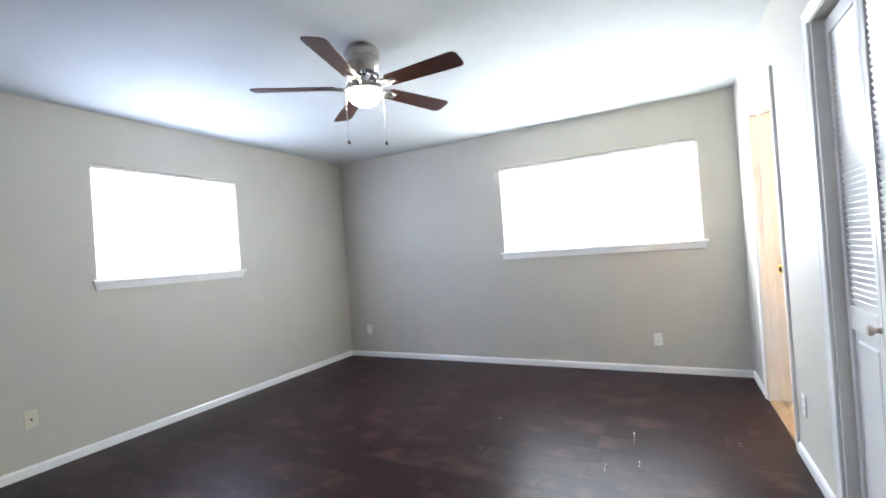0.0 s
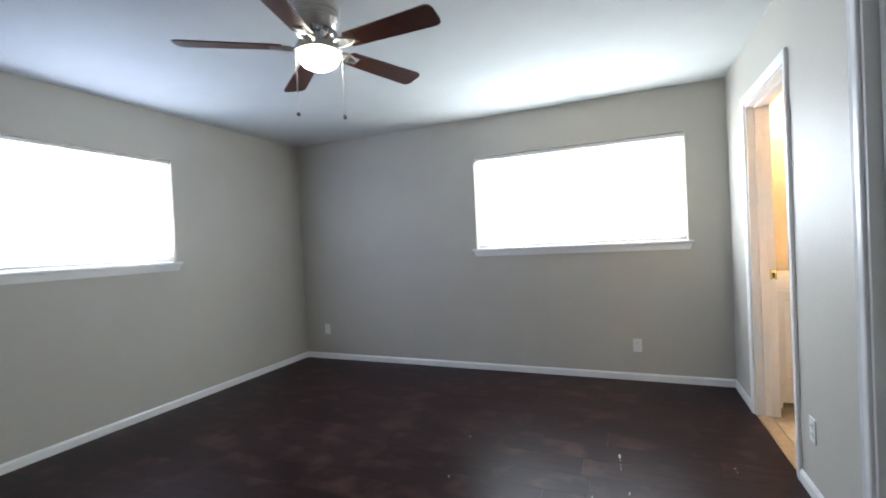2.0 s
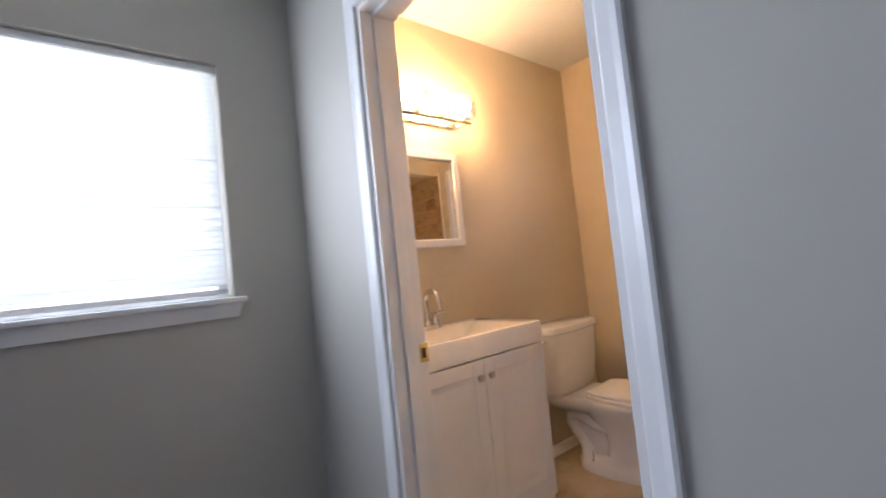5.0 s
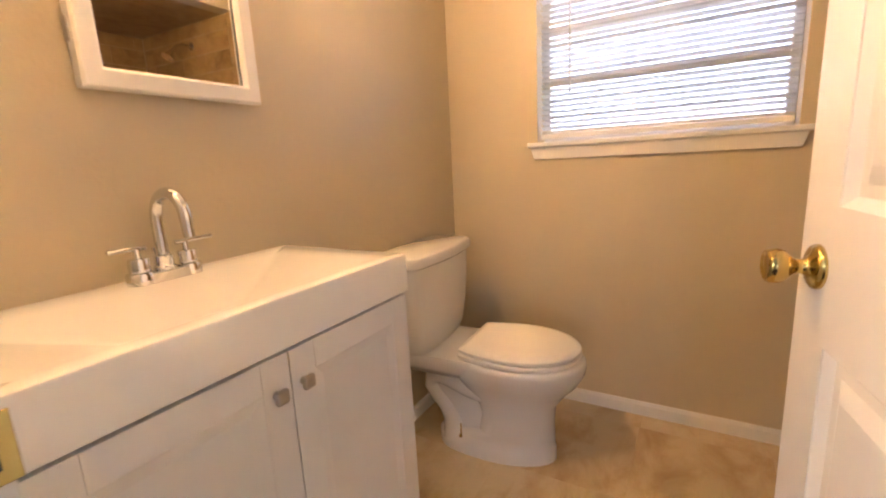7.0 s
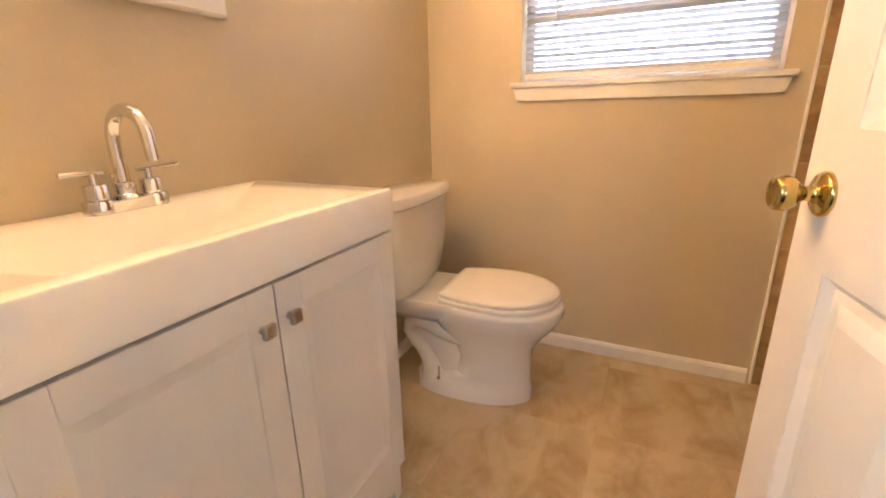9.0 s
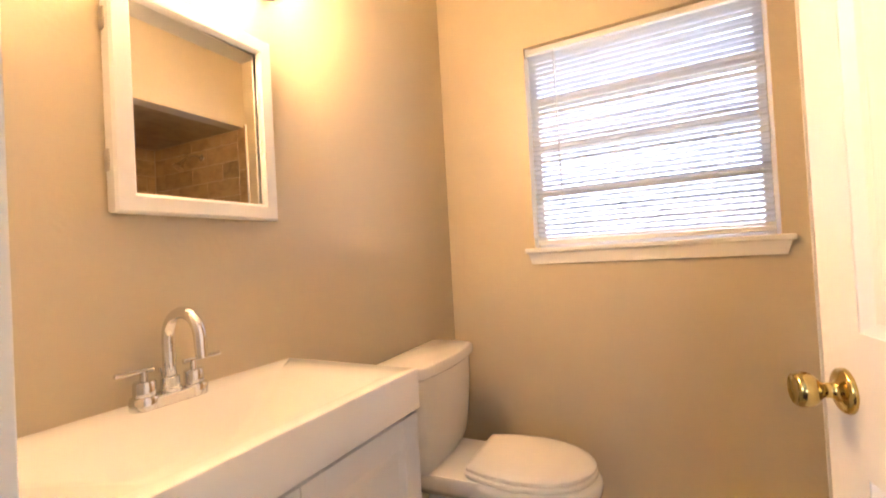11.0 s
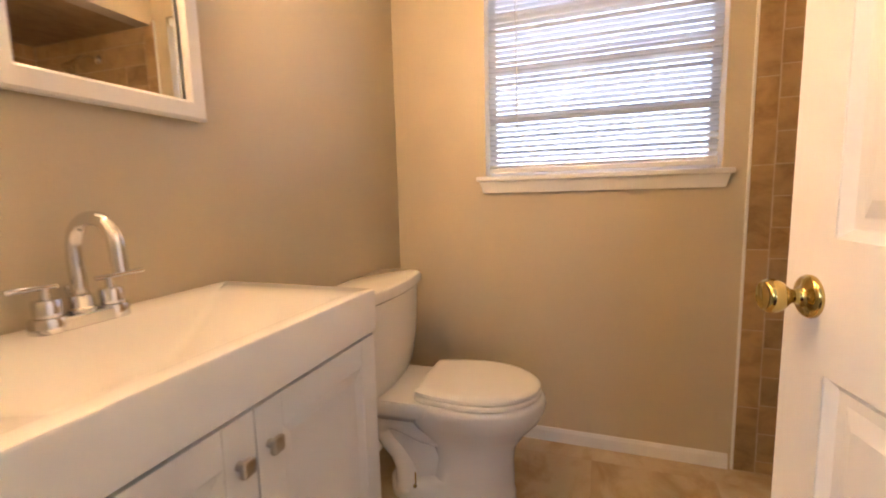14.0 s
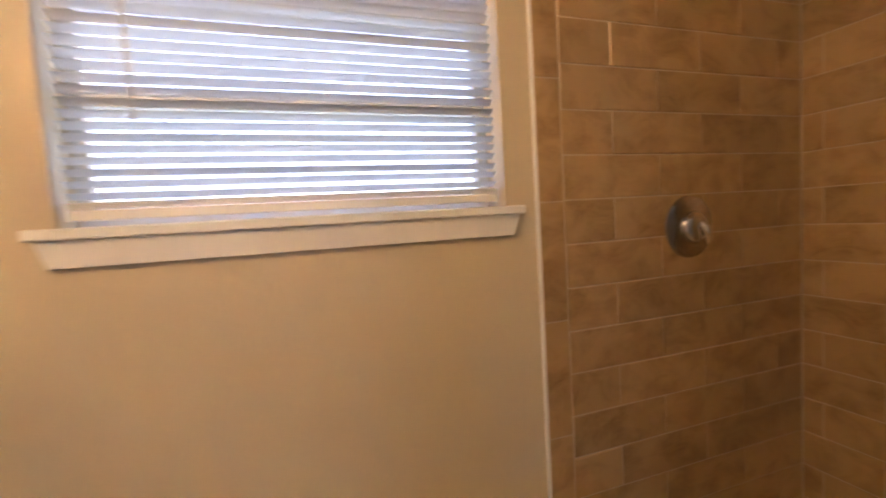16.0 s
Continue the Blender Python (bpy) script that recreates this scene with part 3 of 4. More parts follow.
for k in range(5):
    turn = Matrix.Rotation(radians(-2 + 72 * k), 4, "Z")
    lean = turn @ Matrix.Translation((0, 0, -0.230)) @ Matrix.Rotation(radians(-12), 4, "X")
    bm = bmesh.new()
    out = []
    x0, x1, w0, w1, r = 0.165, BLADE_R, 0.050, 0.066, 0.030
    for x, y in ((x0 + 0.012, -w0), (x1 - r, -w1), (x1 - r * 0.3, -w1 + r * 0.3), (x1, -w1 + r), (x1, w1 - r), (x1 - r * 0.3, w1 - r * 0.3), (x1 - r, w1), (x0 + 0.012, w0), (x0, w0 - 0.014), (x0, -w0 + 0.014)):
        out.append((x, y))
    rings(bm, [[(x, y, -0.003) for x, y in out], [(x, y, 0.003) for x, y in out]])
    blade = part("blade", bm, WALNUT, fan, "dark walnut blade", m=lean)
    bm = bmesh.new()
    for side in (-1, 1):
        tube(bm, [(0.070, 0.010 * side, 0.048), (0.105, 0.020 * side, -0.008), (0.140, 0.034 * side, -0.006), (0.175, 0.026 * side, -0.006), (0.215, 0.006 * side, -0.006)], [0.007, 0.006, 0.007, 0.006, 0.005], seg=8)
    box(bm, 0.165, 0.225, -0.026, 0.026, -0.008, -0.003, bevel=0.002)
    part("blade_bracket", bm, NICKEL, blade, "ornate cast nickel bracket", smooth=40)
for x, y, z in ((-0.088, -0.062, -0.545), (0.092, 0.058, -0.560)):
    bm = tube(bmesh.new(), [(x * 0.85, y * 0.85, -0.235), (x, y, -0.25), (x, y, z)], 0.0016, seg=6)
    chain = part("pull_chain", bm, NICKEL, fan, "beaded pull chain")
    bm = lathe(bmesh.new(), [(0.0, 0.012), (0.004, 0.010), (0.009, 0.0), (0.007, -0.010), (0.0, -0.013)], Matrix.Translation((x, y, z)))
    part("fob", bm, WALNUT, chain, smooth=60)


# ---- bedroom plates ----
def wall_plate(m, label, mat=PLASTIC, coax=False):
    ob = thing("wall_outlet", m, label, "wall outlet", group="wall plates")
    part("plate", boxed(-0.035, 0.035, -0.006, 0.0, -0.057, 0.057, bevel=0.003), mat, ob)
    if coax:
        bm = lathe(bmesh.new(), [(0.0, 0.0), (0.006, 0.0), (0.006, 0.008), (0.004, 0.010), (0.0, 0.010)], pose(0, -0.005, 0, 90))
        part("jack", bm, BLACK, ob)
        return ob
    for z in (-0.021, 0.021):
        s = part("socket", boxed(-0.017, 0.017, -0.0085, -0.005, z - 0.015, z + 0.015, bevel=0.003), mat, ob)
        for x in (-0.006, 0.006):
            part("slot", boxed(x - 0.001, x + 0.001, -0.0092, -0.008, z - 0.004, z + 0.006), BLACK, s)
    part("screw", lathe(bmesh.new(), [(0.0, 0), (0.003, 0), (0.002, 0.0015), (0.0, 0.0015)], pose(0, -0.006, 0, 90), seg=10), mat, ob)
    return ob


wall_plate(pose(0.267, NORTH, 0.28), "white duplex outlet low on the wall")
wall_plate(pose(-3.002, NORTH, 0.315), "white duplex outlet low on the wall near the corner")
wall_plate(pose(WEST, 1.51, 0.332, 0, 0, 90), "almond cable plate low on the wall", ALMOND, coax=True)
wall_plate(pose(EAST, 3.10, 0.30, 0, 0, -90), "white duplex outlet beside the bathroom door")


# ---- vanity ----
VX0, VX1, VY0 = 1.140, 1.905, 4.302
vanity = thing("vanity_cabinet", pose(VX0, BATH_N - 0.004, 0), "white two-door vanity cabinet standing on feet", "vanity")
W, D = VX1 - VX0, BATH_N - 0.004 - VY0
bm = bmesh.new()
box(bm, 0, 0.018, -D, 0, FLOOR, 0.806, bevel=0.001)
box(bm, W - 0.018, W, -D, 0, FLOOR, 0.806, bevel=0.001)
box(bm, 0.018, W - 0.018, -D + 0.02, -0.01, 0.10, 0.118)
box(bm, 0.018, W - 0.018, -D + 0.006, -D + 0.02, 0.118, 0.772)
box(bm, 0.018, W - 0.018, -0.012, 0, 0.10, 0.806)
part("body", bm, CABINET, vanity)
bm = rings(bmesh.new(), [[(x, y, z) for x, z in ((0.018, FLOOR), (0.034, FLOOR), (0.038, 0.018), (W - 0.038, 0.018), (W - 0.034, FLOOR), (W - 0.018, FLOOR), (W - 0.018, 0.105), (0.018, 0.105))] for y in (-D - 0.002, -D + 0.016)])
part("base_rail", bm, CABINET, vanity)
for side in (0, 1):
    x0, x1 = (0.003, W / 2 - 0.0015) if side == 0 else (W / 2 + 0.0015, W - 0.003)
    z0, z1, rail = 0.108, 0.801, 0.060
    bm = bmesh.new()
    box(bm, x0, x0 + rail, -D - 0.020, -D - 0.002, z0, z1, bevel=0.0015)
    box(bm, x1 - rail, x1, -D - 0.020, -D - 0.002, z0, z1, bevel=0.0015)
    box(bm, x0 + rail, x1 - rail, -D - 0.020, -D - 0.002, z0, z0 + rail + 0.035, bevel=0.0015)
    box(bm, x0 + rail, x1 - rail, -D - 0.020, -D - 0.002, z1 - rail, z1, bevel=0.0015)
    loops = [[(x0 + rail - 0.001 + i, -D - y, z0 + rail + 0.034 + i), (x1 - rail + 0.001 - i, -D - y, z0 + rail + 0.034 + i), (x1 - rail + 0.001 - i, -D - y, z1 - rail + 0.001 - i), (x0 + rail - 0.001 + i, -D - y, z1 - rail + 0.001 - i)]
             for i, y in ((0.0, 0.004), (0.0, 0.0190), (0.004, 0.0175), (0.024, 0.0135))]
    rings(bm, loops)
    leaf = part("cabinet_door", bm, CABINET, vanity, "white shaker door")
    kx = x1 - 0.034 if side == 0 else x0 + 0.026
    bm = lathe(bmesh.new(), [(0.0, 0), (0.008, 0), (0.006, 0.010), (0.0, 0.012)], pose(kx, -D - 0.020, 0.731, 90), seg=12)
    box(bm, kx - 0.013, kx + 0.013, -D - 0.042, -D - 0.030, 0.731 - 0.013, 0.731 + 0.013, bevel=0.004)
    part("knob", bm, NICKEL, leaf, "square brushed nickel knob")

top = thing("sink_counter", pose(0, 0, 0), "white one-piece sink top with a shallow rectangular basin", "sink")
tx0, tx1, ty0, ty1, tz0, tz1 = 1.128, 1.912, 4.279, BATH_N - 0.002, 0.809, 0.906


def rect(x0, x1, y0, y1, z, r=0.012, n=4):
    pts = []
    for cx, cy, a in ((x1 - r, y1 - r, 0), (x0 + r, y1 - r, 90), (x0 + r, y0 + r, 180), (x1 - r, y0 + r, 270)):
        for k in range(n + 1):
            t = radians(a + 90 * k / n)
            pts.append((cx + r * math.cos(t), cy + r * math.sin(t), z))
    return pts


bx0, bx1, by0, by1 = 1.160, 1.798, 4.314, 4.624
bm = rings(bmesh.new(), [
    rect(tx0, tx1, ty0, ty1, tz0, 0.004), rect(tx0, tx1, ty0, ty1, tz1 - 0.006, 0.004), rect(tx0 + 0.002, tx1 - 0.002, ty0 + 0.002, ty1 - 0.001, tz1 - 0.002, 0.004), rect(tx0 + 0.006, tx1 - 0.006, ty0 + 0.006, ty1 - 0.002, tz1, 0.004),
    rect(bx0, bx1, by0, by1, tz1 - 0.0005, 0.014),
    rect(1.365, 1.585, 4.340, 4.520, tz1 - 0.070, 0.016), rect(1.385, 1.565, 4.360, 4.500, tz1 - 0.0745, 0.020), rect(1.445, 1.505, 4.395, 4.442, tz1 - 0.076, 0.015)])
part("sink_basin", bm, BASIN, top, smooth=35)
bm = lathe(bmesh.new(), [(0.0, 0.0), (0.022, 0.0), (0.022, 0.003), (0.016, 0.005), (0.0, 0.006)], Matrix.Translation((1.475, 4.418, tz1 - 0.076)))
part("drain", bm, CHROME, top, smooth=40)

FX, FY = 1.526, 4.655
faucet = thing("faucet", pose(FX, FY, tz1), "polished chrome two-handle gooseneck faucet on the sink deck", "faucet")
bm = rings(bmesh.new(), [rect(-0.078, 0.078, -0.025, 0.025, 0.0, 0.0245, 8), rect(-0.078, 0.078, -0.025, 0.025, 0.020, 0.0245, 8), rect(-0.076, 0.076, -0.023, 0.023, 0.0225, 0.0225, 8)])
part("base_plate", bm, CHROME, faucet, smooth=35)
neck = [(0, 0, 0.015), (0, 0, 0.060), (0, 0, 0.125)] + arc((0, -0.052, 0.135), 0.052, 0, 180, 14, (0, 1, 0), (0, 0, 1)) + [(0, -0.105, 0.115), (0, -0.107, 0.096)]
part("spout", tube(bmesh.new(), [Matrix.Rotation(radians(2), 3, "Z") @ Vector(p) for p in neck], [0.013] * 3 + [0.0125] * 15 + [0.012, 0.0115], seg=18), CHROME, faucet, smooth=50)
part("spout_collar", lathe(bmesh.new(), [(0.0, 0.020), (0.022, 0.020), (0.022, 0.028), (0.0185, 0.031), (0.0185, 0.052), (0.014, 0.055), (0.0, 0.055)], seg=24), CHROME, faucet, smooth=35)
for x in (-0.051, 0.051):
    bm = lathe(bmesh.new(), [(0.0, 0.001), (0.0275, 0.001), (0.0275, 0.021), (0.0255, 0.025), (0.0205, 0.027), (0.0205, 0.052), (0.0185, 0.055), (0.0075, 0.056), (0.0065, 0.075), (0.0, 0.075)], Matrix.Translation((x, 0, 0)))
    h = part("handle_base", bm, CHROME, faucet, smooth=35)
    s = -1 if x < 0 else 1
    bm = tube(bmesh.new(), [(x - s * 0.020, 0.005, 0.0745), (x - s * 0.0195, 0.005, 0.0745), (x - s * 0.017, 0.0045, 0.0747), (x + s * 0.056, -0.012, 0.079), (x + s * 0.058, -0.0125, 0.079)], [0.004, 0.0055, 0.0048, 0.0048, 0.0035], seg=12)
    part("lever", bm, CHROME, h, smooth=40)
bm = tube(bmesh.new(), [(0.0, 0.030, 0.010), (0.0, 0.030, 0.060)], 0.003, seg=8)
lathe(bm, [(0.0, 0.058), (0.006, 0.060), (0.006, 0.068), (0.0, 0.070)], Matrix.Translation((0, 0.030, 0)), seg=12)
part("lift_rod", bm, CHROME, faucet, smooth=40)

# ---- mirror cabinet ----
CX0, CX1, CZ0, CZ1 = 1.449, 1.853, 1.304, 1.806
cab = thing("mirror_cabinet", pose(CX0, BATH_N - 0.002, CZ0), "white framed mirror medicine cabinet on the wall", "medicine cabinet")
cw, ch = CX1 - CX0, CZ1 - CZ0
part("body", boxed(0.004, cw - 0.004, -0.016, 0.0, 0.004, ch - 0.004, bevel=0.0015), CABINET, cab)
FRAME_STEPS = ((0.070, 0.000), (0.0, 0.000), (0.0, -0.020), (0.005, -0.026), (0.036, -0.026), (0.041, -0.020), (0.044, -0.012))
bm = rings(bmesh.new(), [[(i, y, i), (cw - i, y, i), (cw - i, y, ch - i), (i, y, ch - i)] for i, y in FRAME_STEPS], cap=False)
mdoor = part("mirror_door", bm, CABINET, cab, "white moulded mirror frame", m=pose(0, -0.018, 0))
MIRROR_TURN = 1.0  # the glass sits a little askew in its frame
part("mirror_glass", boxed(0.036 - cw / 2, cw / 2 - 0.036, -0.002, 0.002, 0.036, ch - 0.036), MIRROR, mdoor, "mirror glass", m=pose(cw / 2, -0.008, 0, 0, 0, MIRROR_TURN))
for z in (0.085, ch - 0.125):
    part("hinge", boxed(-0.0025, 0.002, -0.026, -0.008, z, z + 0.045, bevel=0.0008), NICKEL, cab)

# ---- vanity light ----
LZ, LX0, LX1 = 2.005, 1.330, 1.915
bar = thing("vanity_light", pose(0, BATH_N - 0.001, LZ), "chrome bar light with four lit glass shades", "wall light")
part("back_bar", boxed(LX0 + 0.02, LX1 - 0.02, -0.022, 0.0, -0.045, 0.015, bevel=0.005), NICKEL, bar)
bm = boxed(LX0 + 0.01, LX1 - 0.015, -0.137, -0.124, -0.061, -0.045, bevel=0.004)
box(bm, LX0 + 0.01, LX0 + 0.024, -0.124, -0.020, -0.059, -0.046, bevel=0.003)
box(bm, LX1 - 0.029, LX1 - 0.015, -0.124, -0.020, -0.059, -0.046, bevel=0.003)
part("rail", bm, CHROME, bar, "chrome rail under the shades")
for k in range(4):
    x = LX0 + 0.062 + k * (LX1 - LX0 - 0.116) / 3
    bm = boxed(x - 0.010, x + 0.010, -0.130, -0.020, -0.056, -0.036, bevel=0.002)
    lathe(bm, [(0.0, -0.038), (0.026, -0.038), (0.026, -0.018), (0.016, -0.012), (0.0, -0.012)], Matrix.Translation((x, -0.130, 0)), seg=18)
    part("lamp_holder", bm, CHROME, bar, smooth=40)
    bm = lathe(bmesh.new(), [(0.0, -0.012), (0.013, -0.010), (0.018, 0.006), (0.030, 0.024), (0.035, 0.042), (0.031, 0.062), (0.017, 0.076), (0.0, 0.080)], Matrix.Translation((x, -0.130, 0)), seg=20)
    part("bulb", bm, BULB, bar, "lit warm bulb", smooth=60)
    prof = [(0.046, -0.030), (0.058, -0.016), (0.060, 0.050), (0.057, 0.074), (0.0555, 0.074), (0.0585, 0.050), (0.0565, -0.015), (0.045, -0.0285)]
    bm = lathe(bmesh.new(), prof, Matrix.Translation((x, -0.130, 0)), seg=24)
    bmesh.ops.delete(bm, geom=[f for f in bm.faces if len(f.verts) > 4], context="FACES_ONLY")
    shade = part("shade", bm, GLASS, bar, "clear glass shade", smooth=50)
    shade.visible_shadow = False


# ---- toilet ----
TX = 2.508
toilet = thing("toilet", pose(TX, 4.31, 0, 0, 0, 3), "white two-piece porcelain toilet with closed lid", "toilet")


def egg(yc, front, back, half, z, n=28, square=0.0):
    """An oval that reaches front and back from yc (front is towards -y) and half to each side."""
    pts = []
    for k in range(n):
        a = 2 * math.pi * k / n
        c, s = math.cos(a), math.sin(a)
        p = 1.0 - square * 0.35 if s > 0 else 1.0
        x = half * math.copysign(abs(c) ** p, c)
        y = (back if s > 0 else front) * math.copysign(abs(s) ** p, s)
        pts.append((x, yc + y, z))
    return pts


bm = rings(bmesh.new(), [
    egg(0.0, 0.245, 0.240, 0.118, FLOOR, square=0.8), egg(0.0, 0.245, 0.240, 0.118, 0.030, square=0.8), egg(-0.005, 0.235, 0.225, 0.108, 0.046, square=0.7),
    egg(-0.05, 0.190, 0.12, 0.110, 0.075), egg(-0.055, 0.183, 0.11, 0.108, 0.15), egg(-0.06, 0.185, 0.14, 0.110, 0.205), egg(-0.07, 0.215, 0.22, 0.128, 0.26),
    egg(-0.08, 0.245, 0.26, 0.160, 0.305), egg(-0.085, 0.262, 0.29, 0.180, 0.345), egg(-0.085, 0.268, 0.30, 0.186, 0.375), egg(-0.085, 0.266, 0.30, 0.185, 0.392), egg(-0.085, 0.258, 0.295, 0.178, 0.400)])
part("bowl", bm, PORCELAIN, toilet, smooth=50)
bm = tube(bmesh.new(), [(0, -0.06, 0.25), (0, 0.03, 0.232), (0, 0.10, 0.238), (0, 0.165, 0.262), (0, 0.215, 0.272), (0, 0.252, 0.256), (0, 0.258, 0.222), (0, 0.232, 0.182), (0, 0.196, 0.145), (0, 0.172, 0.105), (0, 0.160, 0.060), (0, 0.155, 0.020)],
          [0.066, 0.060, 0.056, 0.055, 0.054, 0.053, 0.052, 0.052, 0.053, 0.056, 0.062, 0.070], seg=20)
bmesh.ops.scale(bm, vec=(1.62, 1, 1), verts=bm.verts[:])
web = [(-0.10, 0.030), (0.170, 0.030), (0.170, 0.095), (0.200, 0.150), (0.245, 0.205), (0.255, 0.250), (0.180, 0.290), (-0.10, 0.300)]
rings(bm, [[(x, y, z) for y, z in web] for x in (-0.066, 0.066)])
part("trapway", bm, PORCELAIN, toilet, smooth=60)
bm = rings(bmesh.new(), [rect(-0.110, 0.110, -0.03, 0.365, 0.300, 0.05, 6), rect(-0.150, 0.150, -0.03, 0.372, 0.345, 0.05, 6), rect(-0.170, 0.170, -0.03, 0.378, 0.385, 0.05, 6), rect(-0.165, 0.165, -0.025, 0.375, 0.401, 0.05, 6)])
part("deck", bm, PORCELAIN, toilet, smooth=50)


def tank_ring(half, front, back, z, bow=0.018, r=0.05, n=6):
    """A rounded rectangle whose front bows out towards -y."""
    pts = []
    for cx, cy, rr, a in ((half - 0.02, back - 0.02, 0.02, 0), (-half + 0.02, back - 0.02, 0.02, 90), (-half + r, front + r, r, 180)):
        pts += [(cx + rr * math.cos(radians(a + 90 * k / n)), cy + rr * math.sin(radians(a + 90 * k / n)), z) for k in range(n + 1)]
    for k in range(1, 8):
        u = -1 + 2 * k / 8
        pts.append((u * (half - r), front - bow * (1 - u * u), z))
    pts += [(half - r + r * math.cos(radians(270 + 90 * k / n)), front + r + r * math.sin(radians(270 + 90 * k / n)), z) for k in range(n + 1)]
    return pts


bm = rings(bmesh.new(), [tank_ring(0.188, 0.222, 0.372, 0.402, 0.010), tank_ring(0.212, 0.210, 0.376, 0.440, 0.012), tank_ring(0.230, 0.203, 0.380, 0.52), tank_ring(0.243, 0.197, 0.384, 0.64), tank_ring(0.248, 0.195, 0.386, 0.753)])
part("tank", bm, PORCELAIN, toilet, smooth=50)
bm = rings(bmesh.new(), [tank_ring(0.252, 0.187, 0.386, 0.7535), tank_ring(0.258, 0.180, 0.388, 0.761), tank_ring(0.259, 0.179, 0.388, 0.784), tank_ring(0.254, 0.184, 0.386, 0.796), tank_ring(0.240, 0.196, 0.378, 0.801)])
part("tank_lid", bm, PORCELAIN, toilet, smooth=35)
bm = tube(bmesh.new(), [(-0.238, 0.250, 0.724), (-0.260, 0.250, 0.724), (-0.266, 0.258, 0.724), (-0.264, 0.325, 0.729)], [0.013, 0.012, 0.009, 0.007], seg=12)
part("flush_lever", bm, CHROME, toilet, "chrome flush lever", smooth=50)


def seat_outline(grow, z):
    pts = []
    for k in range(30):
        a = math.pi + math.pi * k / 29
        pts.append(((0.183 + grow) * math.cos(a), -0.10 + (0.236 + grow) * math.sin(a), z))
    for x, y in ((0.181, -0.05), (0.175, 0.00), (0.163, 0.05), (0.150, 0.086), (0.145, 0.091), (0.138, 0.093), (-0.138, 0.093), (-0.145, 0.091), (-0.150, 0.086), (-0.163, 0.05), (-0.175, 0.00), (-0.181, -0.05)):
        pts.append((x + grow * (1 if x > 0 else -1), y + grow, z))
    return pts


part("seat", rings(bmesh.new(), [seat_outline(-0.004, 0.4035), seat_outline(0, 0.408), seat_outline(0, 0.418), seat_outline(-0.004, 0.422)]), SEAT, toilet, smooth=40)
part("seat_lid", rings(bmesh.new(), [seat_outline(-0.006, 0.425), seat_outline(-0.003, 0.428), seat_outline(-0.003, 0.438), seat_outline(-0.010, 0.445), seat_outline(-0.03, 0.449)]), SEAT, toilet, "closed white lid", smooth=40)
for s in (-1, 1):
    part("seat_hinge", tube(bmesh.new(), [(s * 0.075 - 0.02, 0.096, 0.415), (s * 0.075 + 0.02, 0.096, 0.415)], 0.010, seg=10), SEAT, toilet, smooth=40)
    bm = tube(bmesh.new(), [(s * 0.095, 0.115, 0.03), (s * 0.095, 0.115, 0.095)], 0.003, seg=8)
    lathe(bm, [(0.0, 0.040), (0.011, 0.040), (0.009, 0.048), (0.0, 0.049)], Matrix.Translation((s * 0.095, 0.115, 0)), seg=10)
    part("floor_bolt", bm, BRASS, toilet, "bare brass floor bolt", smooth=40)

valve = thing("water_valve", pose(2.20, BATH_N - 0.001, 0.17), "chrome toilet water valve with braided hose", "water valve")
bm = lathe(bmesh.new(), [(0.0, 0), (0.028, 0), (0.024, 0.006), (0.009, 0.009), (0.009, 0.055), (0.0, 0.055)], pose(0, 0, 0, 90))
part("stub", bm, CHROME, valve, smooth=40)
bm = lathe(bmesh.new(), [(0.0, 0.055), (0.013, 0.055), (0.018, 0.062), (0.018, 0.070), (0.0, 0.072)], pose(0, 0, 0, 90), seg=14)
part("handle", bm, CHROME, valve, smooth=40)
bm = tube(bmesh.new(), [(0, -0.045, 0.0), (0.0, -0.048, 0.05), (0.03, -0.075, 0.12), (0.10, -0.09, 0.19), (0.145, -0.09, 0.226)], 0.006, seg=10)
part("hose", bm, NICKEL, valve, "braided steel hose", smooth=50)

# ---- shower fittings ----
mix = thing("shower_valve", pose(BATH_E - 0.006, 2.765, 1.103, 0, -90, 0), "round chrome shower valve with lever, dark reflections in its plate colour", "shower valve")
bm = lathe(bmesh.new(), [(0.0, 0.0), (0.090, 0.0), (0.092, 0.003), (0.090, 0.008), (0.080, 0.013), (0.055, 0.016), (0.046, 0.019), (0.042, 0.026), (0.0, 0.027)], seg=48)
part("escutcheon", bm, DARK_CHROME, mix, smooth=40)
bm = lathe(bmesh.new(), [(0.0, 0.016), (0.042, 0.016), (0.045, 0.021), (0.044, 0.028), (0.038, 0.034), (0.026, 0.038), (0.013, 0.040), (0.0, 0.0405)], seg=36)
part("handle_hub", bm, CHROME, mix, smooth=50)
bm = tube(bmesh.new(), [(0.012, -0.006, 0.040), (0.002, -0.010, 0.049), (-0.016, -0.017, 0.050), (-0.038, -0.025, 0.045), (-0.050, -0.029, 0.038)], [0.006, 0.012, 0.012, 0.010, 0.005], seg=14)
part("lever", bm, CHROME, mix, smooth=60)
head = thing("shower_sprayer", pose(BATH_E - 0.006, 2.815, 1.965), "chrome shower head on a bent arm", "shower head")
part("flange", lathe(bmesh.new(), [(0.0, 0), (0.03, 0), (0.026, 0.006), (0.010, 0.010), (0.0, 0.010)], pose(0, 0, 0, 0, -90)), CHROME, head, smooth=40)
part("arm", tube(bmesh.new(), [(0, 0, 0), (-0.06, 0, 0.005), (-0.11, 0, -0.015), (-0.145, 0, -0.05)], 0.010), CHROME, head, smooth=50)
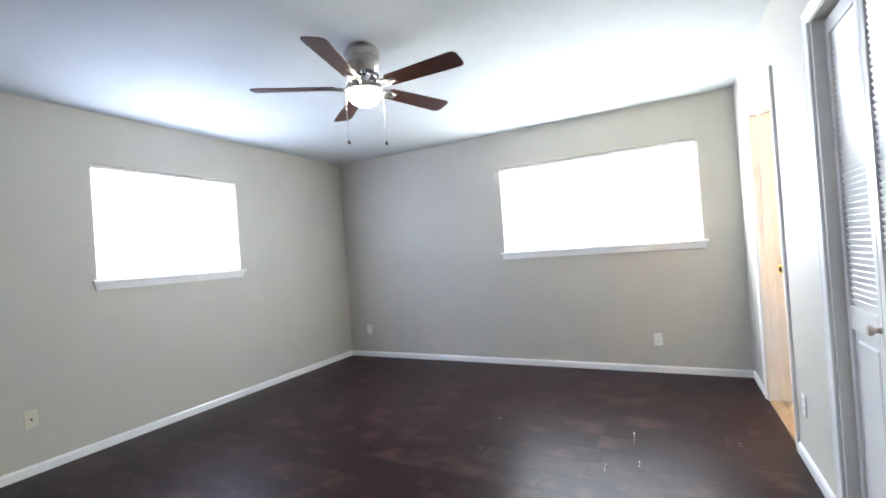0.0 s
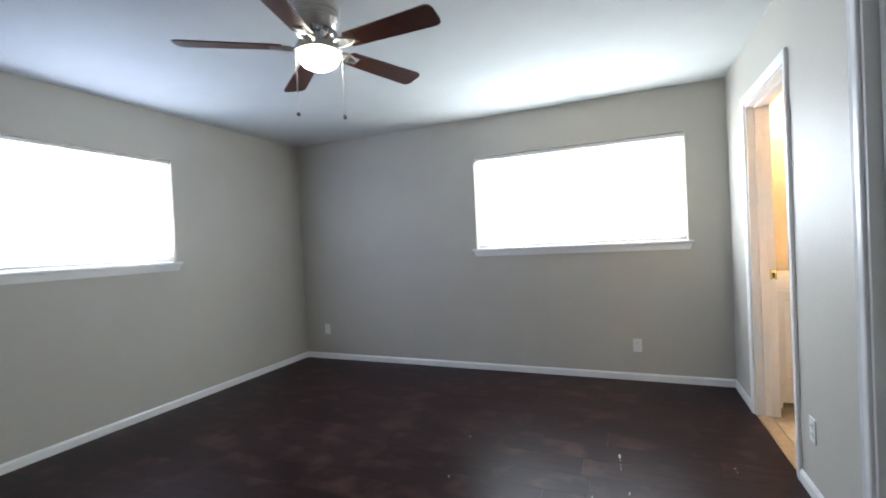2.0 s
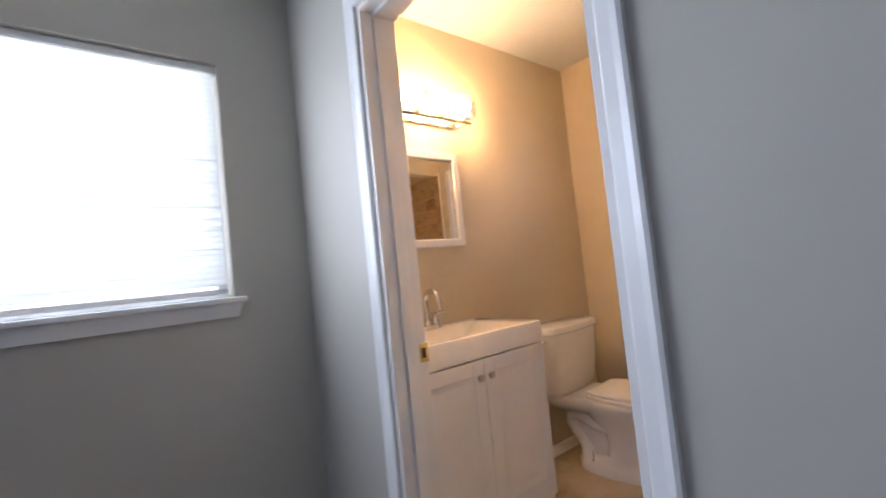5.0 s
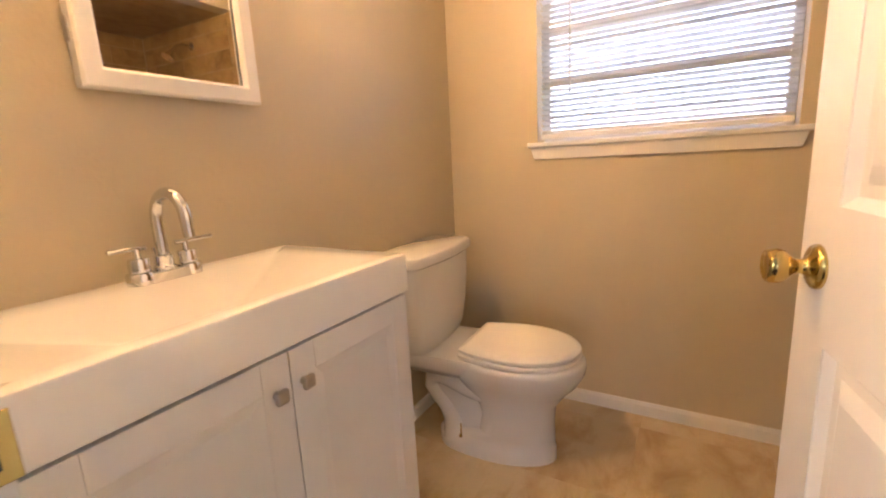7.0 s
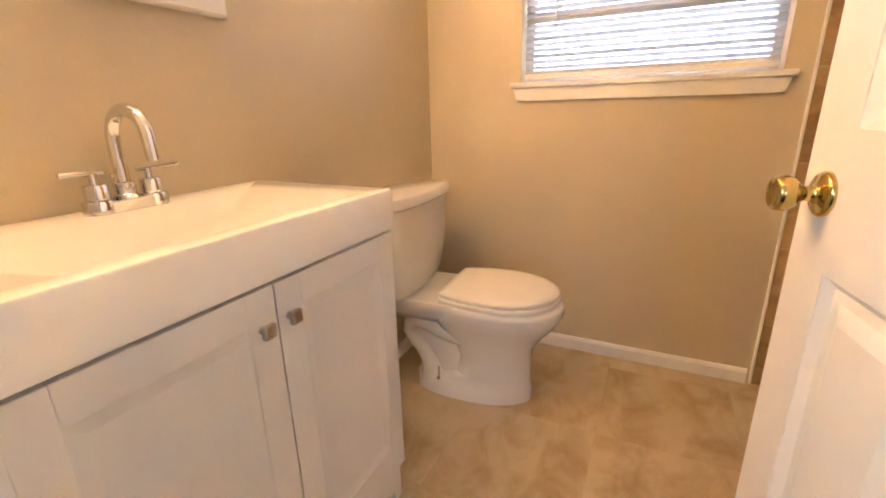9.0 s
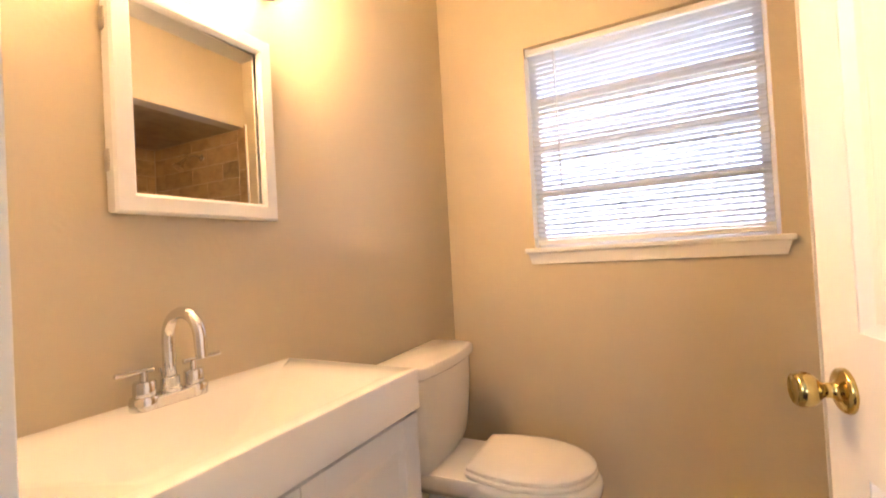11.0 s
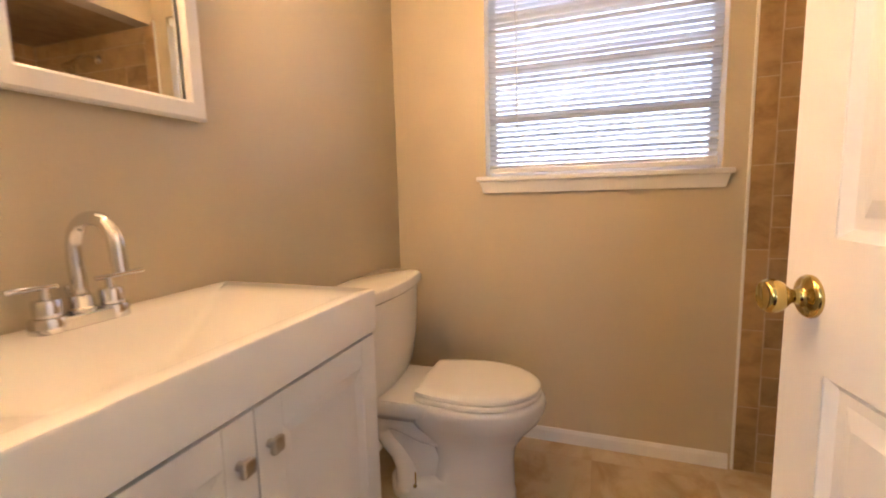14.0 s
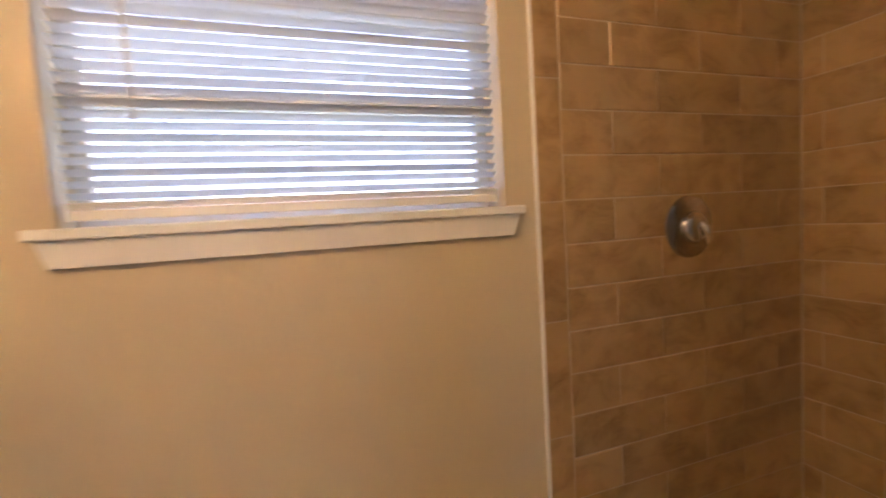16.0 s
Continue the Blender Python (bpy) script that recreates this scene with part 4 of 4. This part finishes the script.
part("rose", lathe(bmesh.new(), [(0.0, 0.0), (0.014, 0.0), (0.016, 0.02), (0.034, 0.05), (0.036, 0.062), (0.0, 0.064)], Matrix.Translation((-0.14, 0, -0.045)) @ pose(0, 0, 0, 0, 215)), CHROME, head, smooth=40)

# ---- outside the bathroom window ----
def tree(x, y, height, seed):
    rnd = random.Random(seed)
    ob = thing("tree", pose(x, y, -0.25), "leafy green garden tree", "tree", group="garden trees")
    bm = tube(bmesh.new(), [(0, 0, 0), (0.05, 0.03, height * 0.25), (-0.05, 0.05, height * 0.5), (0.02, 0, height * 0.8)], [0.16, 0.13, 0.09, 0.04], seg=10)
    for k in range(9):
        a, z = rnd.uniform(0, 6.28), height * rnd.uniform(0.3, 0.7)
        r = height * rnd.uniform(0.2, 0.35)
        tube(bm, [(0, 0, z), (r * 0.5 * math.cos(a), r * 0.5 * math.sin(a), z + r * 0.4), (r * math.cos(a), r * math.sin(a), z + r * 0.6)], [0.06, 0.04, 0.015], seg=7)
    part("trunk", bm, BARK, ob, smooth=60)
    verts, faces = [], []
    for k in range(2600):
        u = rnd.gauss(0, 1), rnd.gauss(0, 1), rnd.gauss(0, 1)
        d = math.sqrt(sum(c * c for c in u)) or 1
        r = rnd.uniform(0.45, 1.0) * (0.75 + 0.35 * math.sin(3 * u[0] / d + seed) * math.cos(4 * u[1] / d))
        c = Vector((u[0] / d * r * height * 0.36, u[1] / d * r * height * 0.36, height * 0.68 + u[2] / d * r * height * 0.34))
        n = Vector((rnd.uniform(-1, 1), rnd.uniform(-1, 1), rnd.uniform(-0.3, 1))).normalized()
        t = n.orthogonal().normalized() * rnd.uniform(0.06, 0.11)
        b = n.cross(t) * 0.5
        i = len(verts)
        verts += [c - t, c - b * 0.9, c + t, c + b * 0.9]
        faces.append((i, i + 1, i + 2, i + 3))
    data = bpy.data.meshes.new("crown")
    data.from_pydata([tuple(v) for v in verts], [], faces)
    data.materials.append(LEAF)
    crown = new("crown", data)
    crown.parent = ob


tree(24.0, 11.5, 4.2, 3)
tree(30.0, 16.5, 5.0, 8)
house = thing("neighbour_house", pose(33.0, 3.0, -0.25), "white sided single-storey house with a grey roof", "house")
part("wall", boxed(0, 7, -6, 6, 0, 2.7), SIDING, house)
bm = rings(bmesh.new(), [[(x, y, z) for x, z in ((-0.5, 2.6), (3.5, 4.3), (7.5, 2.6), (7.4, 2.5), (-0.4, 2.5))] for y in (-6.5, 6.5)])
part("roof", bm, SHINGLE, house)
for y in (-3.5, 0.5, 3.5):
    win = part("window", boxed(-0.03, 0.02, y - 0.6, y + 0.6, 0.9, 2.1), TRIM, house, "white window frame")
    part("pane", boxed(-0.04, -0.025, y - 0.53, y + 0.53, 0.97, 2.03), DARK_GLASS, win)

# ---- sun dots on the floor ----
# sunlight through the blinds' cord holes, modelled as small white flecks
SPECK = material("white_sun_dot", (0.75, 0.75, 0.74), 0.5)


def specks(points, label):
    bm = bmesh.new()
    for x, y, r in points:
        lathe(bm, [(0.0, 0.0), (r, 0.0), (r * 0.8, 0.0008), (0.0, 0.001)], Matrix.Translation((x, y, FLOOR + 0.0002)) @ Matrix.Diagonal((0.7, 1.6, 1, 1)), seg=8)
    return solid("sun_dots", bm, SPECK, label, "paint specks", kind="stuff")


specks([(0.135, 3.27, 0.007), (0.137, 3.245, 0.006), (0.139, 3.21, 0.003), (0.143, 3.16, 0.003), (0.145, 3.116, 0.003)], "row of small sunlight dots put on the floor as white flecks")
specks([(0.02, 2.80, 0.003), (0.02, 2.761, 0.003), (0.022, 2.73, 0.003), (0.024, 2.69, 0.002), (0.187, 2.89, 0.003), (0.188, 2.872, 0.003), (0.19, 2.84, 0.003)], "scattered sunlight dots put on the floor as white flecks")
specks([(-0.764, 3.251, 0.004), (-0.716, 2.76, 0.004), (0.700, 3.295, 0.004), (0.705, 3.26, 0.003)], "stray sunlight dots put on the floor as white flecks")

# ---- pieces: floor boards, bathroom floor tiles, shower tiles ----
BEVEL = 0.0012


def slab(name, lx, ly, h, mat, bevel=BEVEL):
    """A piece lying in x and y round its middle, its top face at 0."""
    bm = rings(bmesh.new(), [[(-lx / 2, -ly / 2, -h), (lx / 2, -ly / 2, -h), (lx / 2, ly / 2, -h), (-lx / 2, ly / 2, -h)], [(-lx / 2, -ly / 2, -bevel), (lx / 2, -ly / 2, -bevel), (lx / 2, ly / 2, -bevel), (-lx / 2, ly / 2, -bevel)],
                             [(-lx / 2 + bevel, -ly / 2 + bevel, 0), (lx / 2 - bevel, -ly / 2 + bevel, 0), (lx / 2 - bevel, ly / 2 - bevel, 0), (-lx / 2 + bevel, ly / 2 - bevel, 0)]])
    return mesh_of(name, bm, mat)


def keep_mesh(cache, key, make):
    if key not in cache:
        cache[key] = make()
    return cache[key]


cache = {}
floor_bed = thing("floor_bedroom", pose(0, 0, FLOOR), "dark espresso wood laminate floor, scuffed", "floor", kind="structure")
PW, PL, row, y = 0.190, 1.215, 0, SOUTH
while y < NORTH - 0.01:
    wid = min(PW, NORTH - y)
    x = WEST - random.uniform(0, PL * 0.9)
    while x < EAST + 0.02:
        a, b = max(x, WEST), min(x + PL, EAST + (0.025 if DOOR[0] + 0.02 < y and y + wid < DOOR[1] - 0.02 else 0.0))
        if b - a > 0.02:
            lx = round(b - a, 3) - 0.0005
            o = new("plank", keep_mesh(cache, (lx, round(wid, 3), "p"), lambda: slab("plank", lx, wid - 0.0003, 0.010, LAMINATE, 0.0004)))
            o.parent = floor_bed
            o.location = ((a + b) / 2, y + wid / 2, 0)
        x += PL
    y += PW
floor_bath = thing("floor_bathroom", pose(0, 0, FLOOR), "beige marbled vinyl tile bathroom floor", "floor", kind="structure")
FT = 0.457
y = BATH_N
while y > TUB_S:
    a = max(y - FT, TUB_S)
    x = EAST + 0.06
    while x < BATH_E:
        b = min(x + FT, BATH_E)
        lx, ly = round(b - x, 3), round(y - a, 3)
        o = new("floor_tile", keep_mesh(cache, (lx, ly, "t"), lambda: slab("floor_tile", lx - 0.0003, ly - 0.0003, 0.010, VINYL, 0.0003)))
        o.parent = floor_bath
        o.location = ((x + b) / 2, (a + y) / 2, 0)
        x = b
    y = a

RH, RL, JOINT = 0.117, 0.320, 0.0032


def tiled(ob, length, low, high, first, base):
    """Running-bond tiles on a wall plane in local x (0 to length) and z; first: the odd row's shift."""
    k0 = math.floor((low - base) / RH)
    k = k0
    while base + k * RH < high - 0.01:
        z0, z1 = max(base + k * RH, low), min(base + (k + 1) * RH, high)
        x = -RL + (first - RL / 2 if k % 2 else first)
        while x < length - 0.004:
            a, b = max(x, 0.0), min(x + RL, length)
            if b - a > 0.015 and z1 - z0 > 0.01:
                lx, lz = round(b - a, 3), round(z1 - z0, 3)
                o = new("tile", keep_mesh(cache, (lx, lz, "w"), lambda: slab("tile", lx - JOINT, lz - JOINT, 0.008, TILE, 0.0016)))
                o.parent = ob
                o.matrix_basis = Matrix.Translation(((a + b) / 2, 0, (z0 + z1) / 2)) @ Matrix.Rotation(radians(90), 4, "X")
            x += RL
        k += 1


# local y points out of the wall's back: tiles face -y
east_tiles = thing("shower_wall_east", pose(BATH_E - 0.009, 3.190, 0, 0, 0, -90), "brown travertine subway tiles in running bond", "tile wall", kind="structure")
tiled(east_tiles, 3.190 - TUB_S, FLOOR, SOFFIT, 0.002, 1.198)
part("grout_bed", boxed(-0.0745, 3.190 - TUB_S + 0.011, 0.0025, 0.0085, FLOOR, SOFFIT), GROUT, east_tiles, "beige grout")
k = -4
while 1.195 + k * 0.3155 < SOFFIT + 0.4:
    a, b = max(FLOOR, 1.195 + k * 0.3155), min(1.195 + (k + 1) * 0.3155, SOFFIT + 0.02)
    if b - a > 0.02:
        o = new("trim_tile", keep_mesh(cache, (round(b - a, 3), "tt"), lambda: slab("trim_tile", 0.072, b - a - JOINT, 0.008, TILE, 0.0016)))
        o.parent = east_tiles
        o.matrix_basis = Matrix.Translation((-0.0375, 0, (a + b) / 2)) @ Matrix.Rotation(radians(90), 4, "X")
    k += 1
part("edge_bead", boxed(-0.084, -0.0745, -0.003, 0.0085, FLOOR, SOFFIT + 0.02, bevel=0.003), TRIM, east_tiles, "white edge bead")
south_tiles = thing("shower_wall_south", pose(BATH_E - 0.0095, TUB_S - 0.003, 0, 0, 0, 180), "brown travertine subway tiles in running bond", "tile wall", kind="structure")
tiled(south_tiles, BATH_E - 0.0095 - TUB_W, FLOOR, SOFFIT, 0.22, 1.198)
part("grout_bed", boxed(0.0, BATH_E - 0.0095 - TUB_W, 0.0025, 0.0085, FLOOR, SOFFIT), GROUT, south_tiles, "beige grout")
